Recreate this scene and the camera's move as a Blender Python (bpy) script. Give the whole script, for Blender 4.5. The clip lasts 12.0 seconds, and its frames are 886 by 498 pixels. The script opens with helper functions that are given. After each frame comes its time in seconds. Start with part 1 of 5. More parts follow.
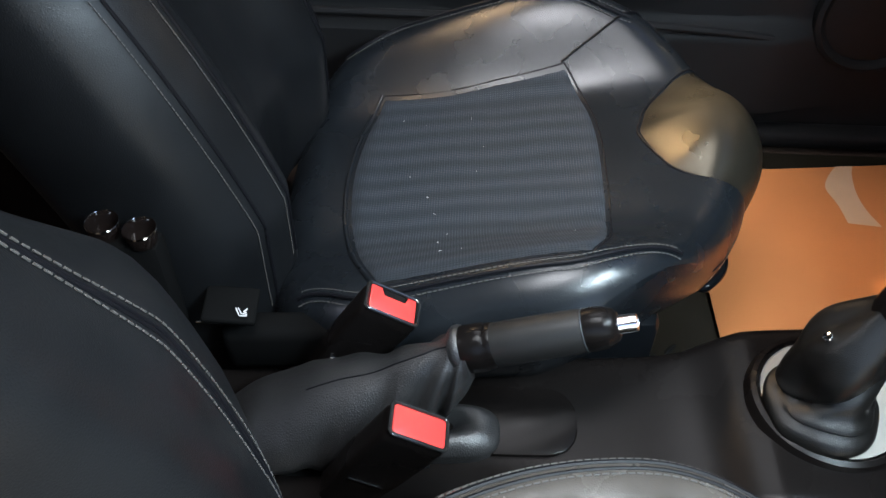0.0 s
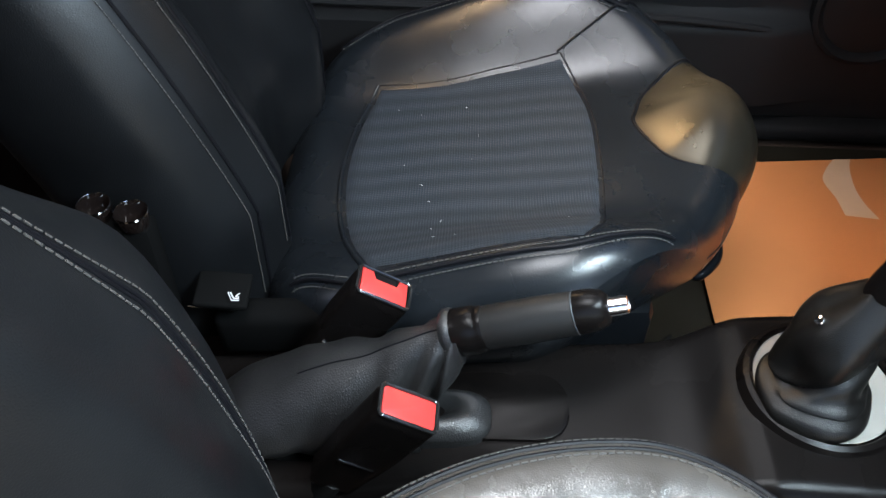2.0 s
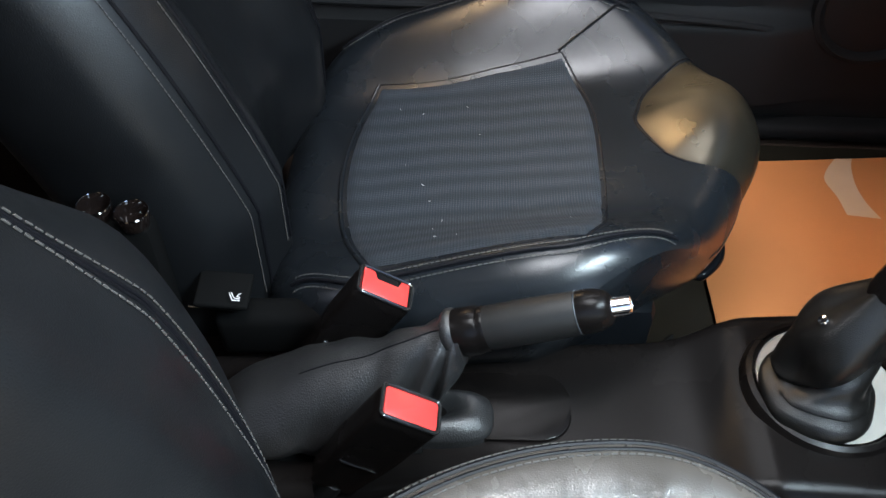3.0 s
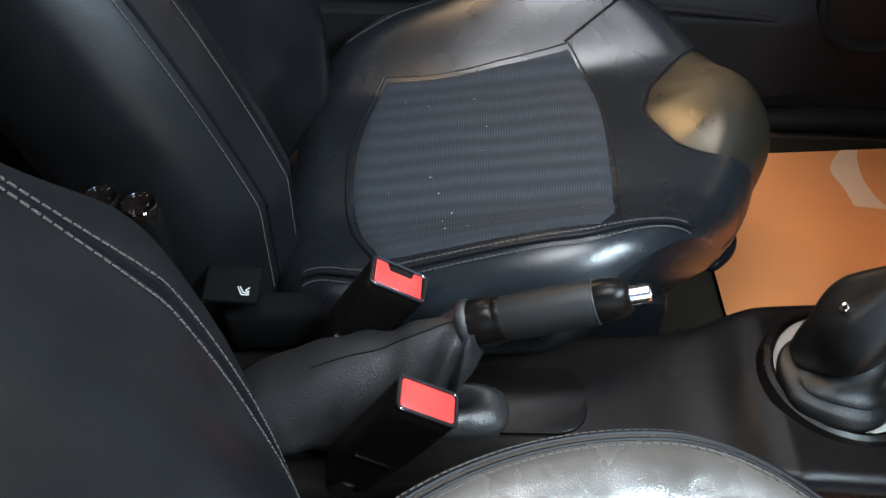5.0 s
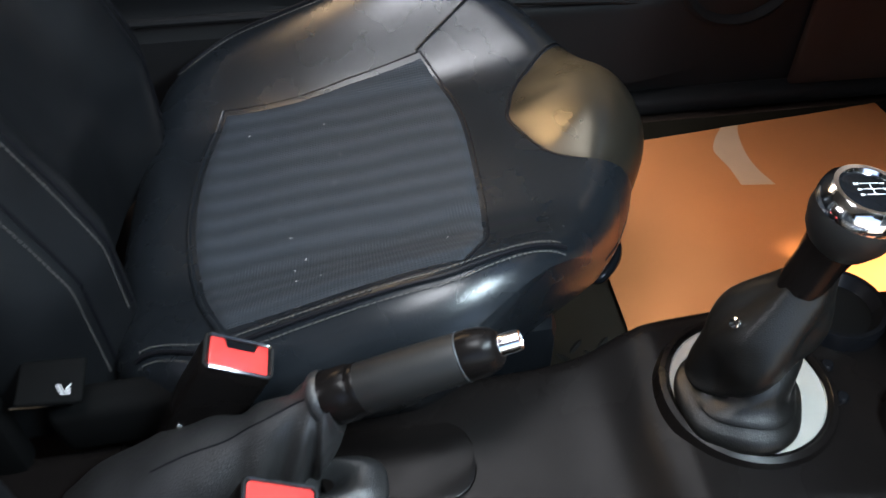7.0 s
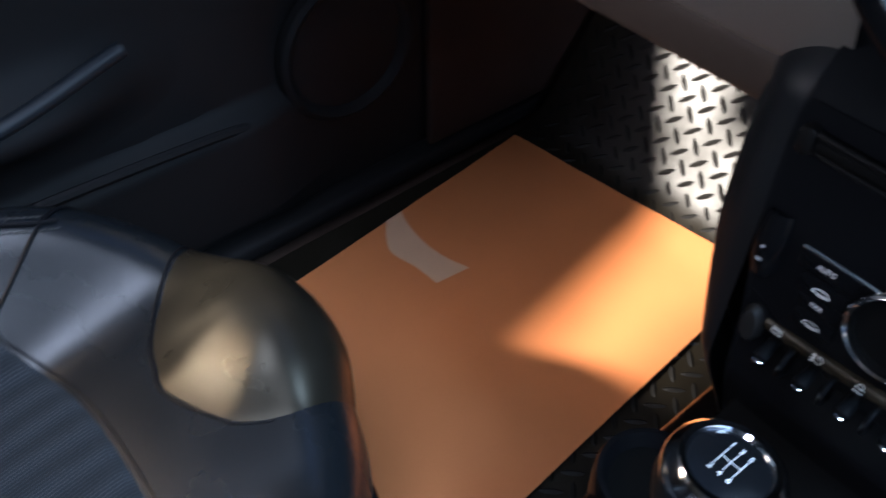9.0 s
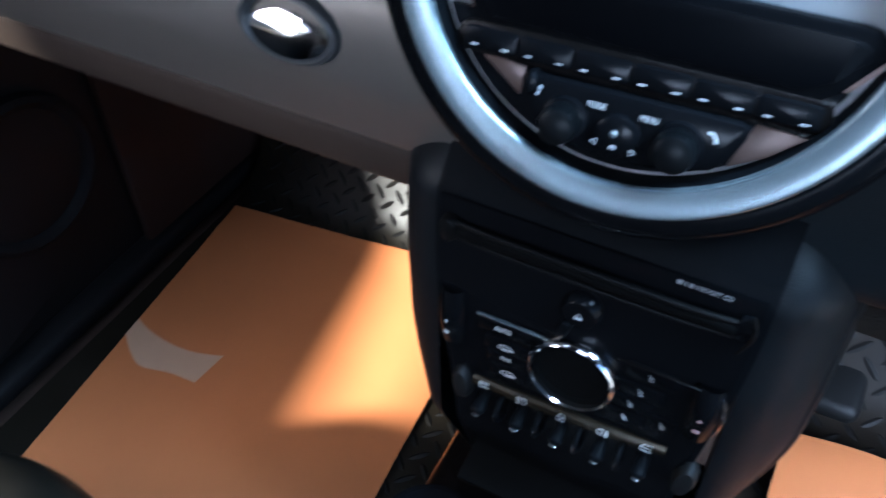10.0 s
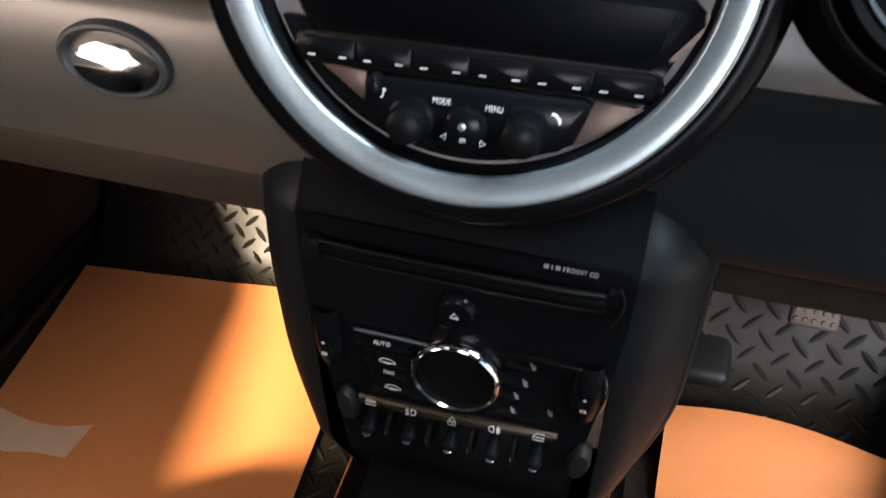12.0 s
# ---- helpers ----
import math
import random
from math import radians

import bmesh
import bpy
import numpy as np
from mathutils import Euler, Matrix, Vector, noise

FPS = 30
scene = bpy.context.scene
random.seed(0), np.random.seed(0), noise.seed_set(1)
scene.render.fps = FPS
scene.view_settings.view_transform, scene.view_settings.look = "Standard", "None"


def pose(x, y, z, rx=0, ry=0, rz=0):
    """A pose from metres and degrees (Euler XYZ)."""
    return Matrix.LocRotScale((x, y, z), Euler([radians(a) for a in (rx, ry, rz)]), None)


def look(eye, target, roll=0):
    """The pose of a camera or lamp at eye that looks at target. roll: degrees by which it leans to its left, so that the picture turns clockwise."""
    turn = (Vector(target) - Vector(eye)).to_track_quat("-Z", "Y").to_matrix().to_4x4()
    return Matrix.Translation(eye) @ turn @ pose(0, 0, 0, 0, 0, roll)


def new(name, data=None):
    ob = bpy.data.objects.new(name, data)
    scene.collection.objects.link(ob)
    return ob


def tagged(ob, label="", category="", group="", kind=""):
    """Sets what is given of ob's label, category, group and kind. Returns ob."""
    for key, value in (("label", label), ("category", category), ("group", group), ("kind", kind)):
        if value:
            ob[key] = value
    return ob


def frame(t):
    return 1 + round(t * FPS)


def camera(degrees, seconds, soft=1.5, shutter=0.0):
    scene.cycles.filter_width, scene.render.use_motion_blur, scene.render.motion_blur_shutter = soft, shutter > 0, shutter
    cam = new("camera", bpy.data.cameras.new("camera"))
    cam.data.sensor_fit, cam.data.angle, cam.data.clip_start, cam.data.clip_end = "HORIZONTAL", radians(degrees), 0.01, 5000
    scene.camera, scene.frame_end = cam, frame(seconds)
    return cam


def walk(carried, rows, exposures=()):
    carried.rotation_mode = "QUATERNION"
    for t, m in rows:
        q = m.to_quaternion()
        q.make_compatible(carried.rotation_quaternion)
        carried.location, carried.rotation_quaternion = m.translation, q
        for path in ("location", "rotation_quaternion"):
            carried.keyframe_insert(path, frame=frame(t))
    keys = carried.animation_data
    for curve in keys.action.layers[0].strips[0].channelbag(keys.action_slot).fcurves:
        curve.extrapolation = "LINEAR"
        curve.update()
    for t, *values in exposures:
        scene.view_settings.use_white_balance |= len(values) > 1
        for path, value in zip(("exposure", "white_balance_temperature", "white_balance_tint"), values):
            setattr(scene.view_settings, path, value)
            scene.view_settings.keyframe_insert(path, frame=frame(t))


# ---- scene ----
cam = camera(55.6, 12.0, 1.5, 0.4)
PATH = [
    (0, (0.434, 0.091, 0.873), (-0.957, 0.071, -0.564), 1.5),
    (0.5, (0.435, 0.093, 0.87), (-0.958, 0.072, -0.566), 1.5),
    (1, (0.437, 0.098, 0.864), (-0.954, 0.073, -0.573), 1.4),
    (1.5, (0.441, 0.1, 0.861), (-0.952, 0.074, -0.574), 1.4),
    (2, (0.445, 0.102, 0.861), (-0.95, 0.074, -0.572), 1.4),
    (2.5, (0.441, 0.101, 0.863), (-0.951, 0.073, -0.572), 1.3),
    (3, (0.443, 0.1, 0.859), (-0.951, 0.073, -0.574), 1.4),
    (5, (0.442, 0.083, 0.844), (-0.955, 0.071, -0.587), 1.3),
    (5.5, (0.438, 0.088, 0.844), (-0.955, 0.097, -0.591), 0.9),
    (6, (0.431, 0.103, 0.853), (-0.963, 0.148, -0.581), 0.4),
    (6.5, (0.403, 0.126, 0.845), (-0.985, 0.226, -0.591), -0.2),
    (6.7, (0.388, 0.134, 0.831), (-0.998, 0.262, -0.606), -0.3),
    (8.3, (0.118, 0.193, 0.76), (-1.147, 0.768, -0.679), -0.6),
    (8.5, (0.1, 0.205, 0.771), (-1.117, 0.872, -0.669), -0.3),
    (9, (0.06, 0.234, 0.797), (-1.01, 1.129, -0.635), 0.3),
    (9.5, (0.063, 0.277, 0.828), (-0.827, 1.346, -0.609), -1.5),
    (10, (0.08, 0.296, 0.858), (-0.6, 1.523, -0.568), -1.2),
    (10.5, (0.1, 0.309, 0.89), (-0.407, 1.631, -0.523), -1.2),
    (11, (0.099, 0.314, 0.893), (-0.349, 1.677, -0.501), -0.9),
    (11.5, (0.097, 0.31, 0.882), (-0.326, 1.691, -0.502), -0.6),
    (12, (0.083, 0.293, 0.847), (-0.329, 1.681, -0.532), -0.4),
]
walk(cam, [(t, look(eye, target, roll)) for t, eye, target, roll in PATH],
     [(0.0, 3.6, 6900, 16), (6.7, 3.6, 6900, 16), (8.5, 2.75, 5600, 18), (9.0, 2.58, 5500, 18), (9.5, 2.58, 5500, 14), (10.0, 2.75, 5020, 12), (10.6, 2.92, 6200, 18), (11.5, 2.95, 6450, 18), (12.0, 2.8, 6950, 19)])

# ---- daylight ----
SUN_WAY = Vector((-0.53, -1.20, 1.02)).normalized()      # towards the sun
world = bpy.data.worlds.new("world")
world.use_nodes = True
scene.world = world
wn = world.node_tree.nodes
sky = wn.new("ShaderNodeTexSky")
sky.sky_type = "NISHITA"
sky.sun_disc = False
sky.sun_elevation = math.asin(SUN_WAY.z)
sky.sun_rotation = math.atan2(SUN_WAY.x, SUN_WAY.y)
wn["Background"].inputs["Strength"].default_value = 0.07
world.node_tree.links.new(sky.outputs["Color"], wn["Background"].inputs["Color"])
sun = new("sun", bpy.data.lights.new("sun", "SUN"))
sun.data.energy = 3.6
sun.data.angle = radians(4.2)
sun.data.color = (1.0, 0.87, 0.62)
sun.matrix_world = look(SUN_WAY * 5, (0, 0, 0))

# fill lamps added in place of daylight through the windscreen, the roof opening, the passenger window, the rear screen
# and the open driver door
for place, target, wide, high, watts, spread, tint in (
        ((0.33, 0.58, 1.05), (0.10, 0.20, 0.22), 0.46, 0.09, 1.30, 120, (0.64, 0.87, 1.0)),
        ((0.12, 0.08, 1.09), (0.10, 0.081, 0.0), 0.34, 0.28, 0.33, 100, (0.82, 0.92, 1.0)),
        ((-0.42, 0.12, 1.09), (-0.42, 0.20, 0.0), 0.24, 0.44, 0.190, 80, (0.84, 0.92, 1.0)),
        # warm lamp added to give the seat's nose panel its golden highlight
        ((-0.70, -0.06, 0.77), (-0.33, 0.33, 0.27), 0.24, 0.12, 0.075, 60, (1.0, 0.72, 0.40)),
        ((-0.70, 0.05, 0.85), (-0.27, 0.63, 0.62), 0.30, 0.20, 0.06, 50, (1.0, 0.90, 0.80)),
        ((0.30, -0.93, 0.90), (0.0, 0.62, 0.62), 0.55, 0.26, 0.13, 45, (0.90, 0.96, 1.0)),
        ((0.70, 0.50, 0.42), (0.25, 0.95, 0.02), 0.45, 0.40, 0.62, 80, (0.86, 0.94, 1.0))):
    pane = new("window_fill", bpy.data.lights.new("window_fill", "AREA"))
    pane.data.shape, pane.data.size, pane.data.size_y = "RECTANGLE", wide, high
    pane.data.energy = watts
    pane.data.spread = radians(spread)
    pane.data.color = tint
    pane.matrix_world = look(place, target)


# ---- materials ----
def material(name, color, rough=0.5, metal=0.0, grain=0.0, grain_size=400.0, cells=False, stain=0.0, stain_size=9.0,
             spec=0.5, coat=0.0, rough_vary=0.0, emit=0.0, bump_distance=0.001, crease=0.0, crease_size=22.0, wrinkle=0.0, wrinkle_size=40.0):
    """A procedural surface: base colour, stains at a large scale, relief at a small one."""
    m = bpy.data.materials.new(name)
    m.use_nodes = True
    nt = m.node_tree
    b = nt.nodes["Principled BSDF"]
    b.inputs["Base Color"].default_value = (*color, 1)
    b.inputs["Roughness"].default_value = rough
    b.inputs["Metallic"].default_value = metal
    b.inputs["Specular IOR Level"].default_value = spec
    b.inputs["Coat Weight"].default_value = coat
    if emit:
        b.inputs["Emission Color"].default_value = (*color, 1)
        b.inputs["Emission Strength"].default_value = emit
    co = nt.nodes.new("ShaderNodeTexCoord")
    if stain or rough_vary:
        n = nt.nodes.new("ShaderNodeTexNoise")
        n.inputs["Scale"].default_value = stain_size
        n.inputs["Detail"].default_value = 6
        nt.links.new(co.outputs["Object"], n.inputs["Vector"])
        if stain:
            mix = nt.nodes.new("ShaderNodeMix")
            mix.data_type = "RGBA"
            mix.inputs[6].default_value = (*[c * (1 - stain) for c in color], 1)
            mix.inputs[7].default_value = (*[min(1, c * (1 + stain)) for c in color], 1)
            nt.links.new(n.outputs["Fac"], mix.inputs[0])
            nt.links.new(mix.outputs[2], b.inputs["Base Color"])
        if rough_vary:
            mr = nt.nodes.new("ShaderNodeMapRange")
            mr.inputs["From Min"].default_value, mr.inputs["From Max"].default_value = 0.3, 0.7
            mr.inputs["To Min"].default_value, mr.inputs["To Max"].default_value = rough - rough_vary, rough + rough_vary
            nt.links.new(n.outputs["Fac"], mr.inputs["Value"])
            nt.links.new(mr.outputs["Result"], b.inputs["Roughness"])
    if grain:
        if cells:
            g = nt.nodes.new("ShaderNodeTexVoronoi")
            g.feature = "DISTANCE_TO_EDGE"
            g.inputs["Scale"].default_value = grain_size
            out = g.outputs["Distance"]
        else:
            g = nt.nodes.new("ShaderNodeTexNoise")
            g.inputs["Scale"].default_value = grain_size
            g.inputs["Detail"].default_value = 4
            out = g.outputs["Fac"]
        nt.links.new(co.outputs["Object"], g.inputs["Vector"])
        bump = nt.nodes.new("ShaderNodeBump")
        bump.inputs["Strength"].default_value = grain
        bump.inputs["Distance"].default_value = bump_distance
        nt.links.new(out, bump.inputs["Height"])
        nt.links.new(bump.outputs["Normal"], b.inputs["Normal"])
        if crease:
            # soft wrinkles and shallow dents under the grain
            w = nt.nodes.new("ShaderNodeTexNoise")
            w.inputs["Scale"].default_value = crease_size
            w.inputs["Detail"].default_value = 1
            w.inputs["Distortion"].default_value = 0.2
            nt.links.new(co.outputs["Object"], w.inputs["Vector"])
            dent = nt.nodes.new("ShaderNodeBump")
            dent.inputs["Strength"].default_value = crease
            dent.inputs["Distance"].default_value = 0.006
            nt.links.new(w.outputs["Fac"], dent.inputs["Height"])
            nt.links.new(dent.outputs["Normal"], bump.inputs["Normal"])
            if wrinkle:
                # fine branching creases of worn hide
                f = nt.nodes.new("ShaderNodeTexNoise")
                f.noise_type = "RIDGED_MULTIFRACTAL"
                f.inputs["Scale"].default_value = wrinkle_size
                f.inputs["Detail"].default_value = 3
                f.inputs["Distortion"].default_value = 0.6
                nt.links.new(co.outputs["Object"], f.inputs["Vector"])
                fold = nt.nodes.new("ShaderNodeBump")
                fold.invert = True
                fold.inputs["Strength"].default_value = wrinkle
                fold.inputs["Distance"].default_value = 0.004
                nt.links.new(f.outputs["Fac"], fold.inputs["Height"])
                nt.links.new(fold.outputs["Normal"], dent.inputs["Normal"])
    return m


LEATHER = material("black_leather", (0.0050, 0.0062, 0.0076), 0.27, spec=0.32, crease=0.13, crease_size=11, grain=0.16, grain_size=600, stain=0.3, stain_size=14, rough_vary=0.025)
# base raised to brown-grey to stand in for glare on the black cushion
LEATHER_WORN = material("worn_leather_with_glare", (0.044, 0.038, 0.033), 0.25, spec=0.75, crease=0.22, crease_size=16, wrinkle=0.16, wrinkle_size=45, grain=0.16, grain_size=480, cells=True, stain=0.35, stain_size=18, rough_vary=0.1)
# the cushions' leather again, darkened and dulled for the shade on the backrests
LEATHER_BACK = material("shaded_back_leather", (0.0046, 0.0050, 0.0056), 0.36, spec=0.25, crease=0.22, crease_size=12, wrinkle=0.06, wrinkle_size=30, grain=0.22, grain_size=520, cells=True, stain=0.3, stain_size=14, rough_vary=0.06)
GAITER = material("gaiter_leather", (0.0100, 0.0098, 0.0100), 0.42, crease=0.45, crease_size=24, wrinkle=0.10, wrinkle_size=35, grain=0.6, grain_size=420, cells=True, stain=0.2, stain_size=30)
PIPING = material("seam_piping", (0.004, 0.004, 0.005), 0.42, spec=0.09)
THREAD = material("grey_thread", (0.042, 0.039, 0.036), 0.7)
PLASTIC = material("black_plastic", (0.0036, 0.0029, 0.0027), 0.26, spec=0.085, grain=0.15, grain_size=900, stain=0.2, rough_vary=0.07)
PLASTIC_MATT = material("matt_black_plastic", (0.006, 0.006, 0.006), 0.5, grain=0.2, grain_size=1200, stain=0.2, spec=0.2)
GLOSS = material("gloss_black_plastic", (0.0034, 0.0036, 0.0043), 0.20, rough_vary=0.05, stain=0.1, spec=0.07)
DISPLAY = material("dark_display_glass", (0.0020, 0.0023, 0.0032), 0.32, spec=0.06)
CHROME = material("chrome", (0.85, 0.85, 0.86), 0.1, 1.0, rough_vary=0.05)
SILVER = material("satin_silver_paint", (0.255, 0.298, 0.318), 0.26, 0.8, stain=0.06)
DASH_GREY = material("grey_dash_trim", (0.126, 0.113, 0.100), 0.40, 0.5, grain=0.1, grain_size=1500, stain=0.1)
DASH_LIGHT = material("light_silver_trim", (0.62, 0.58, 0.52), 0.36, 0.4, grain=0.05, grain_size=1500, stain=0.05)
DASH_DARK = material("dark_dash_skin", (0.0080, 0.0110, 0.0135), 0.46, spec=0.12, grain=0.3, grain_size=700, cells=True, stain=0.15)
STACK_GREY = material("charcoal_plastic", (0.0033, 0.0038, 0.0046), 0.42, spec=0.03, grain=0.15, grain_size=900, stain=0.15)
RED = material("red_button_plastic", (0.50, 0.032, 0.028), 0.2, stain=0.15, rough_vary=0.06)
PAPER = material("orange_kraft_paper", (0.50, 0.170, 0.055), 0.62, spec=0.3, crease=0.14, crease_size=6, grain=0.12, grain_size=300, stain=0.14, stain_size=7)
MAT_SHEET = material("dusty_rubber", (0.0115, 0.0092, 0.0060), 0.40, spec=0.27, grain=0.3, grain_size=450, stain=0.5, stain_size=14, rough_vary=0.1)
RUBBER = material("black_rubber", (0.0100, 0.0092, 0.0085), 0.55, spec=0.15, grain=0.3, grain_size=500, stain=0.45, stain_size=12, rough_vary=0.1)
CARPET = material("black_carpet", (0.068, 0.046, 0.036), 0.95, spec=0.05, grain=1.0, grain_size=1400, stain=0.4, bump_distance=0.003)
KICK = material("brown_footwell_carpet", (0.046, 0.030, 0.025), 0.95, spec=0.05, grain=1.0, grain_size=1300, stain=0.4, stain_size=8, bump_distance=0.003)
FACE = material("silver_dial_face", (0.240, 0.238, 0.242), 0.5, 0.1, stain=0.04)
INK = material("dial_ink", (0.02, 0.02, 0.022), 0.6)
WHITE = material("white_print", (0.55, 0.55, 0.54), 0.6)
ORANGE = material("orange_needle", (0.85, 0.16, 0.03), 0.4)
PLATE = material("grey_ring_plate", (0.25, 0.235, 0.21), 0.5, 0.3, stain=0.1, stain_size=25)
HEADLINER = material("headliner_cloth", (0.18, 0.18, 0.175), 0.95, grain=0.4, grain_size=900)
OUTSIDE = material("yard_concrete", (0.28, 0.27, 0.25), 0.9, grain=0.3, grain_size=60, stain=0.25, stain_size=1.2)
TRIM_GREY = material("grey_driver_trim", (0.038, 0.041, 0.044), 0.45, 0.3, grain=0.05, grain_size=1200, stain=0.1)
DUSTY = material("scuffed_grey_rubber", (0.0125, 0.0094, 0.0068), 0.50, spec=0.14, grain=0.3, grain_size=400, stain=0.6, stain_size=16, rough_vary=0.1)
DOOR_SKIN = material("door_skin", (0.0110, 0.0105, 0.0108), 0.55, spec=0.08, grain=0.25, grain_size=600, cells=True, stain=0.2)
GLASSY = material("smoked_acrylic", (0.005, 0.0034, 0.003), 0.05, stain=0.3, stain_size=40)


def fabric():
    """Ribbed knit with rows of pale pin dots."""
    m = bpy.data.materials.new("ribbed_seat_cloth")
    m.use_nodes = True
    nt = m.node_tree
    b = nt.nodes["Principled BSDF"]
    b.inputs["Roughness"].default_value = 0.85
    b.inputs["Specular IOR Level"].default_value = 0.15
    co = nt.nodes.new("ShaderNodeTexCoord")
    wave = nt.nodes.new("ShaderNodeTexWave")
    wave.bands_direction = "X"
    wave.inputs["Scale"].default_value = 11.5
    wave.inputs["Distortion"].default_value = 3.0
    wave.inputs["Detail"].default_value = 1.5
    wave.inputs["Detail Scale"].default_value = 0.8
    nt.links.new(co.outputs["Object"], wave.inputs["Vector"])
    dots = nt.nodes.new("ShaderNodeTexVoronoi")
    dots.voronoi_dimensions = "2D"
    dots.inputs["Scale"].default_value = 330
    dots.inputs["Randomness"].default_value = 0.12
    nt.links.new(co.outputs["Object"], dots.inputs["Vector"])
    ramp = nt.nodes.new("ShaderNodeMapRange")
    ramp.inputs["From Min"].default_value, ramp.inputs["From Max"].default_value = 0.30, 0.12
    nt.links.new(dots.outputs["Distance"], ramp.inputs["Value"])
    mul = nt.nodes.new("ShaderNodeMath")
    mul.operation = "MULTIPLY"
    rib = nt.nodes.new("ShaderNodeMapRange")
    rib.inputs["To Min"].default_value, rib.inputs["To Max"].default_value = 0.30, 0.80
    nt.links.new(wave.outputs["Fac"], rib.inputs["Value"])
    nt.links.new(ramp.outputs["Result"], mul.inputs[0])
    nt.links.new(rib.outputs["Result"], mul.inputs[1])
    base = nt.nodes.new("ShaderNodeMix")
    base.data_type = "RGBA"
    base.inputs[6].default_value = (0.0082, 0.0108, 0.0138, 1)
    base.inputs[7].default_value = (0.0114, 0.0150, 0.0196, 1)
    nt.links.new(wave.outputs["Fac"], base.inputs[0])
    mix = nt.nodes.new("ShaderNodeMix")
    mix.data_type = "RGBA"
    mix.inputs[7].default_value = (0.055, 0.060, 0.067, 1)
    nt.links.new(base.outputs[2], mix.inputs[6])
    nt.links.new(mul.outputs["Value"], mix.inputs[0])
    nt.links.new(mix.outputs[2], b.inputs["Base Color"])
    bump = nt.nodes.new("ShaderNodeBump")
    bump.inputs["Strength"].default_value = 0.20
    bump.inputs["Distance"].default_value = 0.003
    nt.links.new(wave.outputs["Fac"], bump.inputs["Height"])
    bump2 = nt.nodes.new("ShaderNodeBump")
    bump2.inputs["Strength"].default_value = 0.4
    bump2.inputs["Distance"].default_value = 0.001
    nt.links.new(dots.outputs["Distance"], bump2.inputs["Height"])
    nt.links.new(bump.outputs["Normal"], bump2.inputs["Normal"])
    nt.links.new(bump2.outputs["Normal"], b.inputs["Normal"])
    return m


CLOTH = fabric()
POLISH = material("polished_badge", (0.80, 0.79, 0.77), 0.06, 1.0, rough_vary=0.05, stain=0.3, stain_size=60)
BOOT_LEATHER = material("dark_boot_leather", (0.0046, 0.0043, 0.0040), 0.36, spec=0.22, crease=0.25, crease_size=35, grain=0.3, grain_size=550, cells=True, stain=0.2, stain_size=30)
FELT = material("brown_felt", (0.028, 0.023, 0.019), 0.95, spec=0.05, grain=0.9, grain_size=900, stain=0.3, stain_size=20, bump_distance=0.003)
# same black leather; its warm reflection is put into base and specular tint
NOSE_LEATHER = material("warm_sheen_leather", (0.0085, 0.0074, 0.0056), 0.33, spec=0.31, wrinkle=0.03, wrinkle_size=28, crease=0.2, crease_size=14, grain=0.16, grain_size=480, cells=True, stain=0.4, stain_size=20, rough_vary=0.08)
NOSE_LEATHER.node_tree.nodes["Principled BSDF"].inputs["Specular Tint"].default_value = (1.0, 0.90, 0.70, 1)
# warm base tint stands in for the paper's gold reflection in the bar
BAR = material("paper_reflection_bar", (0.040, 0.032, 0.021), 0.27, metal=0.7, spec=0.5, stain=0.15)
SKY_BLOCK = material("sky_block_dark", (0.10, 0.085, 0.07), 0.9, grain=0.3, grain_size=30, stain=0.3, stain_size=1.5)
BEZEL = material("glossy_bezel_plastic", (0.008, 0.008, 0.008), 0.1, spec=0.7)
GRIP = material("worn_grip_rubber", (0.0085, 0.0080, 0.0075), 0.46, spec=0.22, grain=0.25, grain_size=1100, stain=0.3, stain_size=30, rough_vary=0.06)
STALK_BLACK = material("stalk_gloss_black", (0.009, 0.011, 0.014), 0.20, spec=0.55, stain=0.15, rough_vary=0.04)
CHEEK = material("satin_charcoal_cheek", (0.0052, 0.0062, 0.0074), 0.46, spec=0.16, grain=0.2, grain_size=900, stain=0.15)
SLOT_TRIM = material("satin_slot_trim", (0.0036, 0.0036, 0.0036), 0.40, 0.0, spec=0.10, stain=0.15, rough_vary=0.05)
DRIVER_TRIM = material("satin_grey_driver_strip", (0.230, 0.245, 0.258), 0.42, 0.3, grain=0.05, grain_size=1200, stain=0.1)
# brown base stands in for paper light bounced onto the dark lip
LIP = material("paper_lit_lip", (0.030, 0.021, 0.016), 0.6, spec=0.2, grain=0.3, grain_size=700, stain=0.2)
PEDAL = material("brown_pedal", (0.040, 0.024, 0.017), 0.7, grain=0.4, grain_size=500, stain=0.4, stain_size=60)
ARMREST = material("padded_armrest", (0.011, 0.013, 0.016), 0.48, spec=0.25, grain=0.2, grain_size=700, stain=0.2)
BRONZE = material("bronze_inlay", (0.085, 0.052, 0.041), 0.35, 0.4, stain=0.1)
KNOB_BLACK = material("soft_black_knob", (0.0028, 0.0032, 0.0036), 0.34, spec=0.09, stain=0.3, stain_size=60, rough_vary=0.08)
# near-black base puts deep shade into hollows and parts that sit in the dark
VOID = material("deep_shade_black", (0.003, 0.003, 0.003), 0.8, spec=0.02)


# ---- building helpers ----
def thing(name, label, category, at=(0, 0, 0), group="", kind=""):
    ob = new(name)
    ob.location = at
    ob.empty_display_size = 0.05
    return tagged(ob, label, category, group, kind)


def origin(parent):
    p = Vector((0, 0, 0))
    while parent is not None:
        p += parent.location
        parent = parent.parent
    return p


